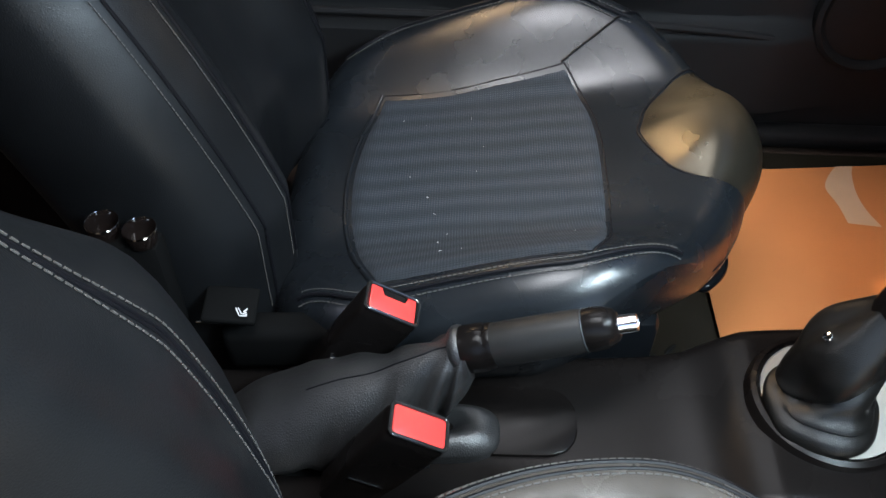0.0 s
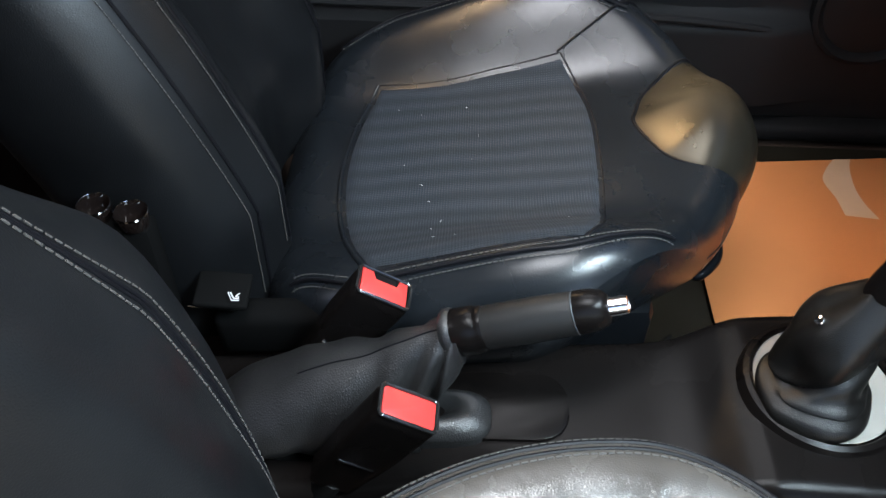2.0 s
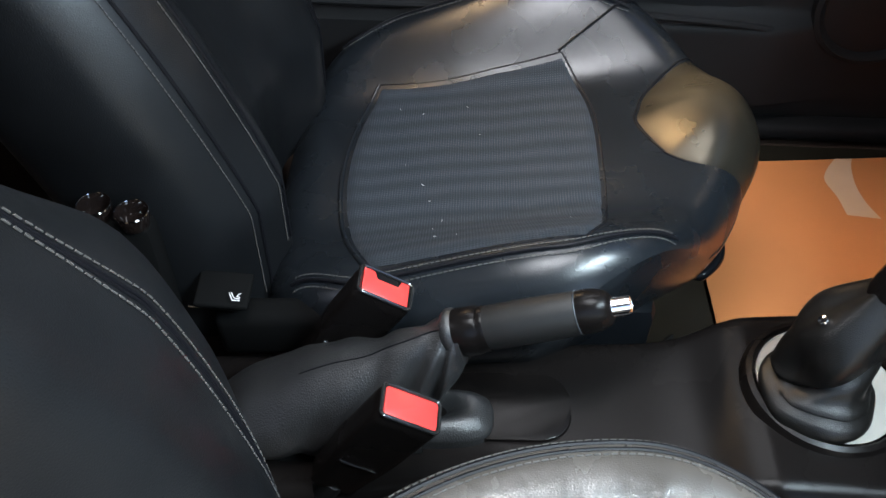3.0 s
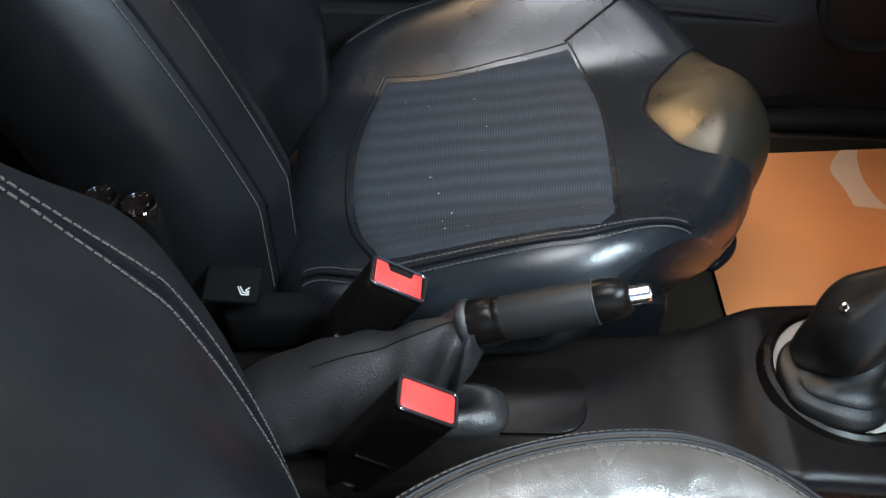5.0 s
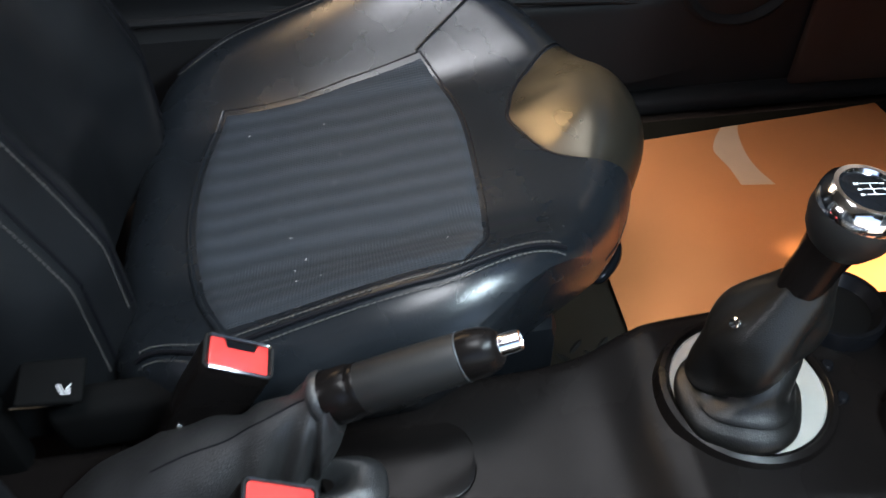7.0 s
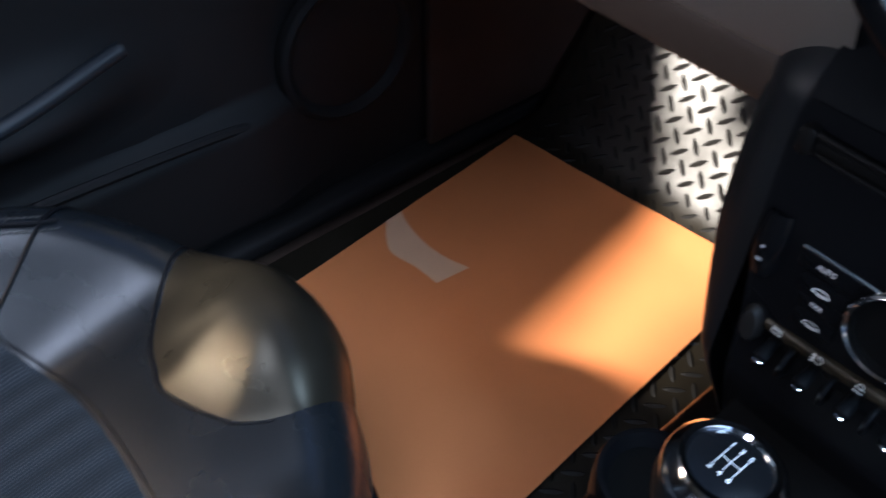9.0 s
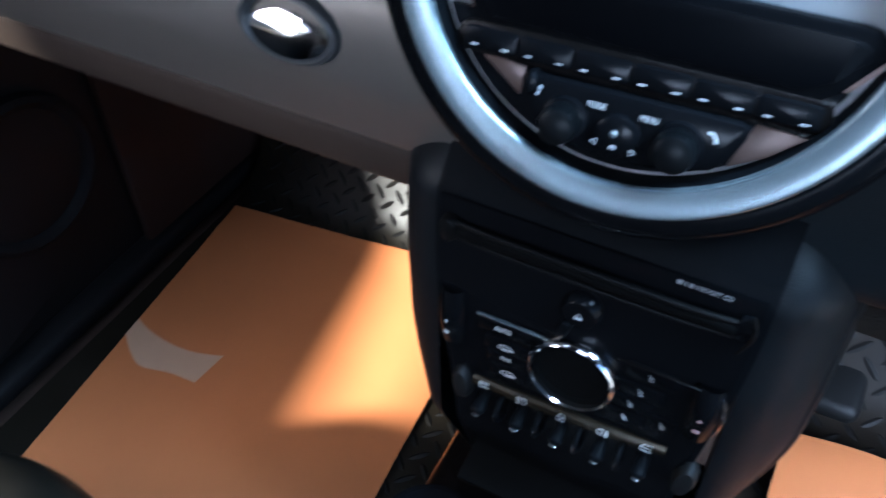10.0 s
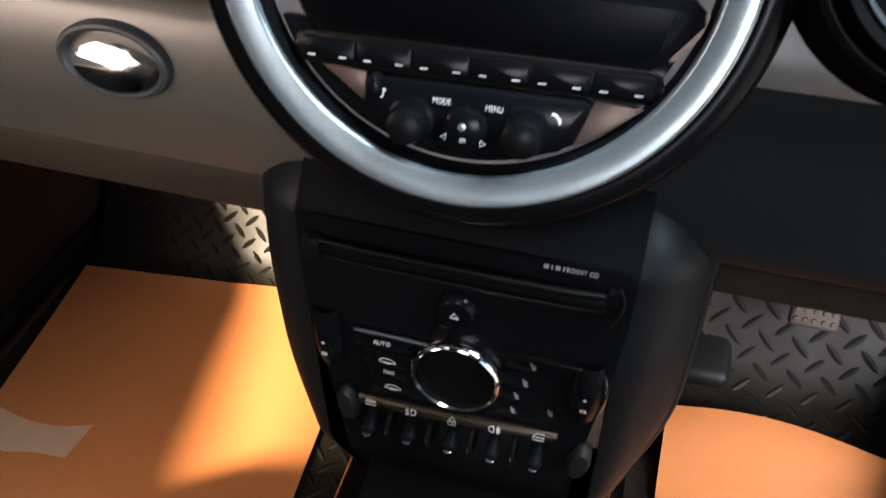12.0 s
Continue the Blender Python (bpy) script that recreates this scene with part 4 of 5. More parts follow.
# air vents
def air_vent(at, radius, label, ring, deep, inner, edge, collar):
    t = thing("air_vent", label, "air vent", at, "round air vents")
    m = frame_of(at, (0, -0.93, 0.36))
    part("housing", lathe([(radius * 1.22, -0.03), (radius * 1.20, 0.0), (radius * 1.12, 0.006), (radius * 1.04, 0.004), (radius * 1.02, -0.004)], m, 64), PLASTIC if deep < 0.01 else VOID, t)
    part("collar", lathe([(radius * 1.52, -0.022), (radius * 1.42, -0.006), (radius * 1.33, 0.0035), (radius * 1.27, 0.0045), (radius * 1.22, 0.0010), (radius * 1.20, -0.010)], m, 64), collar, t, "raised collar of the dash trim round the vent")
    part("vent_ring", lathe([(radius * 1.03, 0.0), (radius, 0.003), (radius * (inner + 0.06), 0.0), (radius * inner, -0.6 * deep), (radius * inner, -deep)], m, 64), ring, t)
    part("vent_tunnel", lathe([(radius * (inner + 0.01), -0.6 * deep), (radius * (inner - 0.01), -deep), (0.0, -deep - 0.001)], m, 48), VOID, t)
    part("bright_edge", lathe([(radius * 0.995, 0.0026), (radius * 1.0, 0.0036), (radius * 1.012, 0.0032)], m, 64), edge, t)
    bm = tube([m @ Vector((0, -radius * 0.79, -0.7 * deep)), m @ Vector((0, radius * 0.79, -0.7 * deep))], 0.0015, 8)
    part("spoke", bm, PLASTIC, t)
    part("vane", lathe([(radius * 0.40, -0.8 * deep), (radius * 0.42, -0.6 * deep), (radius * 0.44, -0.8 * deep)], m, 48, True), PLASTIC if deep < 0.01 else VOID, t)
    return t


air_vent((-0.178, 0.640, 0.711), 0.040, "round black air vent with a grey ring in the passenger dash", TRIM_GREY, 0.006, 0.80, SILVER, DASH_LIGHT)
air_vent((0.1905, 0.628, 0.7240), 0.0475, "round black dash vent with a silver ring on the driver side", TRIM_GREY, 0.0102, 0.945, TRIM_GREY, VOID)

# oval badge mirror
EM = frame_of((-0.1925, 0.6175, 0.6150), (0, -0.985, 0.12))
EMF = frame_of((-0.1925, 0.6170, 0.6150), (0.0, -0.89, 0.45))
badge = thing("oval_badge", "polished oval badge in a black bezel on the dash", "badge", (-0.1935, 0.6195, 0.612))
part("bezel", lathe([(0.0345, -0.008), (0.0345, 0.001), (0.0330, 0.0036), (0.0305, 0.0044), (0.0282, 0.0034), (0.0270, 0.0008), (0.0268, -0.004)], EM, 64, False, (1.0, 0.615)), TRIM_GREY, badge, "black oval bezel")
part("mirror_face", lathe([(0.0, 0.0020), (0.015, 0.0017), (0.0268, 0.000), (0.0268, -0.006)], EMF, 64, False, (1.0, 0.615)), POLISH, badge, "polished bright oval")

# ---- central dial ----
C = Vector((0.0011, 0.6130, 0.7025))
DISC = frame_of(C, (0.0356, -0.956, 0.2926)) @ Matrix.Scale(0.935, 4)
dial = thing("central_speedometer", "large round dash dial with silver ring, display and radio keys", "speedometer", C)
part("rim", lathe([(0.122, -0.03), (0.1235, -0.012), (0.1262, -0.0060), (0.1300, -0.0052), (0.1350, -0.0070), (0.1392, -0.0120), (0.1415, -0.022), (0.1415, -0.09)], DISC, 96), GLOSS, dial, "gloss black outer rim")
part("silver_ring", lathe([(0.1248, -0.010), (0.1248, -0.0035), (0.1244, -0.0020), (0.1234, -0.0010), (0.1226, -0.0009), (0.1180, -0.0016), (0.1112, -0.0030), (0.1104, -0.0033), (0.1094, -0.0044), (0.1090, -0.0060), (0.1090, -0.009)], DISC, 128), SILVER, dial, "satin silver ring")
part("inner_wall", lathe([(0.1092, -0.0060), (0.1088, -0.0075), (0.1080, -0.012), (0.1076, -0.0195)], DISC, 96), STACK_GREY, dial)
face = part("dial_face", lathe([(0.0, -0.0195), (0.1080, -0.0195)], DISC, 96), FACE, dial, "pale silver dial face")


def on_disc(x, u, n=0.0, turn=0.0):
    return DISC @ pose(x, u, n, 0, 0, turn)


def disc_plate(pts, n, depth, bevel=0.001):
    return slab(pts, DISC @ pose(0, 0, n), depth, bevel)


def ridged(r, m):
    """A short sleeve with fine ridges round a knob."""
    return grid(lambda u, v: m @ Vector((r * (1.012 + 0.010 * math.cos(2 * math.pi * 28 * u)) * math.cos(2 * math.pi * u), r * (1.012 + 0.010 * math.cos(2 * math.pi * 28 * u)) * math.sin(2 * math.pi * u), 0.0055 * v - 0.002)), 112, 2, closed_u=True)


# lower half: bezel with display, keys and knobs
lower = [(0.1035 * math.cos(a), 0.1035 * math.sin(a)) for a in (radians(183 + 174 * k / 40) for k in range(41))]
lower = [(x, min(u, -0.043)) for x, u in lower if u < -0.0427]
part("radio_fascia", disc_plate(lower, -0.0190, 0.006), GLOSS, dial, "gloss black radio fascia")
def display_outline():
    """The display window: level top with rounded corners, sides drawn in towards the keys."""
    top = [(0.104, -0.0260), (0.1030, -0.0200), (0.0985, -0.0160), (0.0920, -0.0148), (-0.0820, -0.0138), (-0.0875, -0.0150), (-0.0900, -0.0190)]
    low = [(-0.0870, -0.0300), (-0.0800, -0.0440), (-0.0760, -0.0500), (0.0800, -0.0510), (0.0900, -0.0440)]
    return top + low


part("display_edge", disc_plate([(x * 1.022, u - 0.0016) for x, u in display_outline()], -0.0194, 0.0040, 0.0), BRONZE, dial, "thin bronze edge round the display")
part("display_frame", disc_plate(display_outline(), -0.0194, 0.0075, 0.0015), GLOSS, dial, "gloss black display frame")
part("display_glass", disc_plate([(x * 0.93 + 0.0005, (u + 0.0325) * 0.70 - 0.0325) for x, u in display_outline()], -0.0120, 0.0008, 0.0003), DISPLAY, dial, "dark unlit display")
part("display_corner", disc_plate([(0.0860, -0.0400), (0.0915, -0.0340), (0.0962, -0.0225), (0.0900, -0.0225)][::-1], -0.0110, 0.0006, 0.0), STACK_GREY, dial, "grey corner of the display")
part("fascia_inlay", disc_plate([(-0.0745, -0.0630), (-0.0500, -0.0655), (-0.0505, -0.0800)][::-1], -0.0131, 0.0012, 0.0004), BRONZE, dial, "bronze-grey inlay")
part("fascia_inlay", disc_plate([(0.0620, -0.0650), (0.0850, -0.0662), (0.0700, -0.0795), (0.0540, -0.0890)][::-1], -0.0131, 0.0012, 0.0004), BRONZE, dial, "bronze-grey inlay")
part("key_rail", disc_plate(rounded(0.1790, 0.0160, 0.0070, 6, 0.0020, -0.0560), -0.0140, 0.0022, 0.0012), PLASTIC, dial, "black surround of the key row")
for k in range(6):
    x = -0.0835 + 0.0285 * k
    key = part("radio_key", disc_plate(rounded(0.0279, 0.0112, 0.0024, 4, x + 0.0142, -0.0562), -0.0125, 0.0030, 0.0009), GLOSS, dial, "gloss black radio key")
    for d in (-0.0082, 0.0078):
        part("key_mark", disc_plate([(x + 0.0142 + d - 0.0019, -0.0599), (x + 0.0142 + d + 0.0019, -0.0599), (x + 0.0142 + d + 0.0019, -0.0592), (x + 0.0142 + d - 0.0019, -0.0592)], -0.0096, 0.0003, 0.0), WHITE, key)
part("knob_panel", disc_plate([(-0.0495, -0.0690), (-0.0470, -0.0665), (-0.0440, -0.0657), (0.0560, -0.0650), (0.0605, -0.0668), (0.0600, -0.0720), (0.0555, -0.0830), (0.0480, -0.0910), (0.0300, -0.0965), (0.0030, -0.0985), (-0.0230, -0.0965), (-0.0400, -0.0890), (-0.0480, -0.0780)][::-1], -0.0135, 0.0075, 0.0025), GLOSS, dial, "gloss black knob panel")
part("panel_end", lathe([(0.0, 0.0042), (0.0034, 0.0034), (0.0052, 0.0), (0.0052, -0.004)], on_disc(-0.0440, -0.0705, -0.0070), 24, False, (0.8, 1.25)), GLOSS, dial, "rounded end of the knob panel")
for x, u, r in ((-0.0245, -0.0842, 0.0096), (0.0312, -0.0827, 0.0101)):
    kn = part("rotary_knob", lathe([(r, 0.0), (r * 0.98, 0.012), (r * 0.90, 0.0142), (r * 0.70, 0.0152), (0.0, 0.0156)], on_disc(x, u, -0.006), 40), KNOB_BLACK, dial, "black rotary knob")
    part("knob_collar", lathe([(r * 1.24, 0.0), (r * 1.18, 0.0025), (r, 0.003)], on_disc(x, u, -0.0062), 40), GLOSS, kn)
    part("grip_sleeve", ridged(r, on_disc(x, u, 0.0)), KNOB_BLACK, kn, "fine grip ridges")
part("round_button", lathe([(0.0112, 0.0), (0.0106, 0.003), (0.0080, 0.0042), (0.0, 0.0036)], on_disc(0.0024, -0.0855, -0.006), 40), GLOSS, dial, "round black button")
part("button_stud", lathe([(0.0022, 0.0), (0.0020, 0.0010), (0.0, 0.0014)], on_disc(0.0016, -0.0835, -0.0025), 16), SILVER, dial, "small bright stud")
lettering("key_label", "MODE", 0.0040, on_disc(-0.0099, -0.0733, -0.0058) @ Matrix.Diagonal((0.80, 1.08, 1, 1)), WHITE, dial)
lettering("key_label", "MENU", 0.0040, on_disc(0.0158, -0.0738, -0.0058) @ Matrix.Diagonal((0.80, 1.08, 1, 1)), WHITE, dial)
lettering("key_label", "m", 0.0042, on_disc(0.0024, -0.0898, -0.0018), WHITE, dial)


def strokes(name, lines, m, mat, parent, radius=0.00035):
    bm = bmesh.new()
    for line in lines:
        tube([m @ Vector((x, y, 0)) for x, y in line], radius, 5, 1, bm)
    return part(name, bm, mat, parent)


strokes("key_symbol", [[(-0.0012, -0.0012), (0.0, -0.0008), (0.0, 0.0030)], [(0.0, 0.0030), (0.0014, 0.0018)], [(-0.0012, -0.0012), (-0.0006, -0.0018), (0.0, -0.0008)]], on_disc(-0.0393, -0.0737, -0.0058), WHITE, dial)
strokes("key_symbol", [[(-0.0022, 0.0022), (0.0, 0.0018), (0.0018, -0.0004), (0.0020, -0.0024)]], on_disc(0.0453, -0.0744, -0.0058), WHITE, dial, 0.0007)
strokes("key_symbol", [[(0.0012, 0.0014), (-0.0016, 0), (0.0012, -0.0014), (0.0012, 0.0014)]], on_disc(-0.0072, -0.0893, -0.0020), WHITE, dial, 0.00025)
strokes("key_symbol", [[(-0.0012, 0.0014), (0.0016, 0), (-0.0012, -0.0014), (-0.0012, 0.0014)]], on_disc(0.0122, -0.0905, -0.0020), WHITE, dial, 0.00025)

# dial scale round the hub
HUB = Vector((0.0086, 0.0097))


def dial_bar(angle, r0, r1, width, mat=INK, name="scale_mark"):
    m = DISC @ pose(HUB.x, HUB.y, -0.0193) @ pose(0, 0, 0, 0, 0, angle)
    return part(name, slab([(r0, -width / 2), (r1, -width / 2), (r1, width / 2), (r0, width / 2)], m, 0.0003), mat, dial, "", False)


for k in range(17):
    # 0 to 160 from the nine o'clock side over the top
    a = 187.9 - 12.135 * k
    far = 0.1000 if a < 90 else 0.0920 + 0.010 * math.cos(radians(a)) ** 2 * (0 if a > 90 else 1) - 0.006 * max(0.0, -math.cos(radians(a)))
    dial_bar(a, far - 0.0170, far, 0.0030 if k in (0, 16) else 0.0022)
    if k < 16:
        dial_bar(a - 6.07, far - 0.0150, far - 0.0068, 0.0016)
    if k % 2 == 0 and k:
        lettering("scale_number", str(k * 10), 0.0150, DISC @ pose(HUB.x, HUB.y, -0.0193) @ pose(0, 0, 0, 0, 0, a) @ pose(0.0738, 0.0020, 0) @ pose(0, 0, 0, 0, 0, -91) @ Matrix.Diagonal((0.58, 1.06, 1, 1)), INK, dial, weight=0.0005)
lettering("scale_number", "0", 0.0115, on_disc(-0.0600, 0.0075, -0.0193, 5), INK, dial)
lettering("scale_unit", "MPH", 0.0105, on_disc(-0.0470, 0.0135, -0.0193) @ Matrix.Diagonal((0.58, 1, 1, 1)), INK, dial, weight=0.00025)
part("warning_lamp", lathe([(0.0, 0.0003), (0.0058, 0.0003)], on_disc(-0.0303, 0.0172, -0.0193), 24), INK, dial)
FU = (0.0494, 0.0148)
for k in range(9):
    a = 250 - 40 * k / 1.35
    m = DISC @ pose(FU[0], FU[1], -0.0193) @ pose(0, 0, 0, 0, 0, a)
    part("fuel_mark", slab([(0.0105, -0.0009), (0.0160, -0.0016), (0.0160, 0.0016), (0.0105, 0.0009)], m, 0.0003), INK, dial, "", False)
part("fuel_dot", lathe([(0.0, 0.0003), (0.0013, 0.0003)], on_disc(0.0622, 0.0159, -0.0193), 16), INK, dial)
pm = on_disc(0.0579, 0.0071, -0.0193)
part("pump_symbol", slab([(-0.0024, -0.0030), (0.0020, -0.0030), (0.0020, 0.0034), (-0.0020, 0.0034), (-0.0020, -0.0022)], pm, 0.0003), INK, dial, "", False)
part("pump_window", slab([(-0.0012, 0.0008), (0.0012, 0.0008), (0.0012, 0.0026), (-0.0012, 0.0026)], pm, 0.0005), FACE, dial, "", False)
strokes("pump_hose", [[(0.0022, -0.0015), (0.0036, -0.002), (0.0042, 0.0), (0.0036, 0.0024), (0.0026, 0.0032)], [(-0.0062, 0.0025), (-0.0035, 0.0025)]], pm, INK, dial, 0.0004)
hub = part("hub", lathe([(0.0135, -0.004), (0.0135, 0.003), (0.0120, 0.0075), (0.0075, 0.0100), (0.0, 0.0106)], on_disc(HUB.x, HUB.y, -0.0185), 48), SILVER, dial, "domed silver hub")
NA = 187.7
mn = DISC @ pose(HUB.x, HUB.y, -0.0150) @ pose(0, 0, 0, 0, 0, NA)
part("needle", slab([(0.012, -0.0017), (0.088, -0.0007), (0.088, 0.0007), (0.012, 0.0017)], mn, 0.0012), ORANGE, hub, "orange needle")
part("needle_tail", tube([mn @ Vector((0.014, 0, 0.0065)), mn @ Vector((0.0, 0, 0.0095)), mn @ Vector((-0.018, 0, 0.008)), mn @ Vector((-0.024, 0, 0.006))], lambda t: 0.0042 - 0.001 * t, 12), SILVER, hub, "silver counterweight bar")

# ---- centre stack ----
stack = thing("centre_stack", "black centre stack with climate controls and toggle switches", "control panel", (0, 0.62, 0.4))


def stack_front(z):
    """Depth of the panel over height."""
    if z > 0.545:
        return 0.600 + 0.9 * (z - 0.545)
    if z > 0.34:
        return 0.593 + 0.007 * smooth01((z - 0.46) / 0.085)
    return 0.593 + 0.35 * (0.34 - z)


def stack_half(z):
    return 0.074 + 0.016 * smooth01((z - 0.33) / 0.20)


def stack_core():
    """The block behind the fascia, from the tunnel up to the dial."""
    def f(u, v):
        z = 0.20 + 0.385 * v
        s = 2 * u - 1
        h = stack_half(z) + 0.004
        y0 = stack_front(z) + 0.003
        a = abs(s)
        if a < 0.7:
            return Vector((s / 0.7 * h, y0, z))
        t = (a - 0.7) / 0.3
        return Vector((math.copysign(h, s), y0 + 0.14 * t, z))
    return grid(f, 40, 40)


def wing(side):
    """A cheek of the stack: a face that slopes back to a rounded outer edge, then runs forward."""
    def f(u, v):
        drop = 0.024 * smooth01(u / 0.55)
        z = 0.215 + (0.571 - drop - 0.215) * v
        # the top rolls over backwards
        roll = smooth01((v - 0.96) / 0.04)
        xi, yi = 0.0915 - 0.012 * smooth01((0.33 - z) / 0.10), stack_front(z) + 0.0045
        xo = 0.094 + 0.041 * smooth01((z - 0.215) / 0.215)
        yo = yi + 0.034
        if u < 0.5:
            t = u / 0.5
            x = xi + (xo - 0.004 - xi) * t
            y = yi + (yo - yi) * (0.04 * t + 0.96 * t ** 2.6)
        elif u < 0.65:
            t = (u - 0.5) / 0.15 * math.pi / 2
            x = xo - 0.004 + 0.004 * math.sin(t)
            y = yo + 0.007 * (1 - math.cos(t))
        else:
            t = (u - 0.65) / 0.35
            x, y = xo, yo + 0.007 + 0.12 * t
        return Vector((side * x, y + 0.010 * roll * roll, z))
    return grid(f, 56, 44)


part("stack_core", stack_core(), STACK_GREY, stack, "charcoal plastic block of the stack")
for side in (-1, 1):
    cheek = part("side_cheek", wing(side), CHEEK, stack, "charcoal plastic side cheek of the stack")
    rim = [Vector((side * (0.1335 - 0.041 * (1 - smooth01((z - 0.215) / 0.215))), stack_front(z) + 0.0560, z)) for z in (0.225 + 0.32 * k / 30 for k in range(31))]
    part("edge_strip", tube(rim, 0.0022, 8), CHEEK, cheek, "thin outer strip along the cheek")


def on_stack(x, z, n=0.0):
    return frame_of((x, stack_front(z) + 0.002 - n, z), (0, -1, 0))


def fascia_mesh():
    def f(u, v):
        z = 0.275 + 0.272 * v
        return Vector(((2 * u - 1) * stack_half(z), stack_front(z) + 0.0005 - 0.0006 * math.sin(math.pi * u), z))
    bm = grid(f, 24, 40)
    thicken(bm, 0.004)
    return bm


panel = part("fascia", fascia_mesh(), GLOSS, stack, "gloss black control fascia")
# disc slot in a raised frame with rounded ends
SLOT_Z = 0.5290
slot = part("disc_slot", box((0.158, 0.006, 0.0085), pose(0.0015, 0.5962, SLOT_Z), 0.0028, 3), VOID, stack, "dark disc slot")
for dz, r in ((0.0057, 0.0018), (-0.0057, 0.0013)):
    part("slot_lip", tube(spline([(-0.080, 0.5965, SLOT_Z + dz * 0.92), (-0.05, 0.5945, SLOT_Z + dz), (0.05, 0.5945, SLOT_Z + dz), (0.080, 0.5965, SLOT_Z + dz * 0.92)], 24), r, 12), SLOT_TRIM, slot, "satin lip of the disc slot")
part("slot_end", slab(rounded(0.0095, 0.0170, 0.0035, 5, -0.0818, SLOT_Z), frame_of((0, 0.5985, 0), (0, -1, 0)), 0.0060, 0.0022), SLOT_TRIM, slot, "rounded satin end of the slot frame")
part("slot_end", slab(rounded(0.0085, 0.0170, 0.0035, 5, 0.0835, SLOT_Z + 0.002), frame_of((0, 0.5985, 0), (0, -1, 0)), 0.0040, 0.0020), GLOSS, slot)
part("corner_lip", tube(spline([(0.0855, 0.5950, 0.543), (0.0885, 0.5945, 0.535), (0.0880, 0.5940, 0.526), (0.0840, 0.5940, 0.515)], 14), 0.0009, 8), SLOT_TRIM, slot, "bright curved lip at the slot's end")
lettering("slot_label", "BOOST CD", 0.0043, on_stack(0.0655, 0.5445, 0.0022) @ Matrix.Diagonal((0.78, 1, 1, 1)), material("dim_print", (0.26, 0.26, 0.26), 0.6), stack)
for k, w in enumerate((0.0026, 0.0009, 0.0024, 0.0009)):
    part("badge_bar", slab(rounded(w, 0.0029, 0.0002, 2), on_stack(0.0470 + 0.0030 * k, 0.5447, 0.0022), 0.0002), bpy.data.materials["dim_print"], stack)

# temperature dial
TD = frame_of((0.0025, 0.5935, 0.4515), (0, -1, 0.06))
ring = part("temperature_ring", lathe([(0.0268, 0.0), (0.0278, 0.004), (0.0272, 0.0080), (0.0258, 0.0092), (0.0244, 0.0082), (0.0240, 0.004)], TD, 64), CHROME, stack, "chrome temperature ring")
part("dial_cap", lathe([(0.0, 0.0015), (0.0225, 0.0025), (0.0240, 0.0050), (0.0240, 0.0)], TD, 48), VOID, ring, "black dial centre")
part("dial_stem", box((0.007, 0.006, 0.014), pose(-0.007, 0.5915, 0.4865, 0, 18, 0), 0.002), STACK_GREY, stack, "grey stub above the ring")
hz = part("hazard_button", lathe([(0.0125, 0.0), (0.0120, 0.006), (0.0095, 0.0085), (0.0, 0.0080)], on_stack(0.0010, 0.5030), 32), GLOSS, stack, "round black hazard button")
strokes("hazard_mark", [[(-0.0022, -0.0018), (0.0022, -0.0018), (0.0, 0.0022), (-0.0022, -0.0018)]], on_stack(0.0010, 0.5030, 0.0090), WHITE, hz, 0.0005)

# climate keys left and right of the ring
for x, z, w, txt in ((-0.0425, 0.4640, 0.036, "AUTO"), (-0.0410, 0.4485, 0.030, ""), (-0.0395, 0.4365, 0.028, "MAX"), (-0.0385, 0.4235, 0.026, ""),
                     (0.0465, 0.4725, 0.030, ""), (0.0428, 0.4570, 0.030, ""), (0.0385, 0.4430, 0.028, ""), (0.0370, 0.4285, 0.026, ""), (0.0593, 0.4340, 0.018, "")):
    key = part("climate_key", slab(rounded(w, 0.0125, 0.002, 3), on_stack(x, z, 0.001), 0.003, 0.001), GLOSS, stack, "gloss black climate key")
    if txt:
        lettering("key_label", txt, 0.0052 if txt == "AUTO" else 0.0044, on_stack(x - 0.001, z + (0.0 if txt == "AUTO" else 0.001), 0.0043) @ Matrix.Diagonal((0.76, 1, 1, 1)), WHITE, key)
    else:
        strokes("key_symbol", [[(-0.0042, -0.0012), (-0.0038, 0.0004), (-0.0016, 0.0014), (0.0014, 0.0014), (0.0036, 0.0), (0.0042, -0.0012), (-0.0042, -0.0012)], [(-0.002, -0.002), (0.002, -0.002)]] if x < 0 else [[(-0.001, 0.003), (0.0, 0.001), (0.002, 0.0005)], [(0.0, -0.002), (0.0022, -0.002)], [(-0.0005, 0.0), (0.001, -0.0015)]], on_stack(x, z, 0.0042) @ Matrix.Scale(1.25 if x < 0 else 1.05, 4), WHITE if x < 0 else bpy.data.materials["dim_print"], key, 0.00028)
part("bright_strip", box((0.052, 0.002, 0.0016), pose(-0.0345, 0.5905, 0.4725), 0.0006), SILVER, stack, "thin satin strip")
part("bright_strip", box((0.052, 0.002, 0.0010), pose(0.052, 0.5905, 0.4805), 0.0004), PLASTIC, stack)

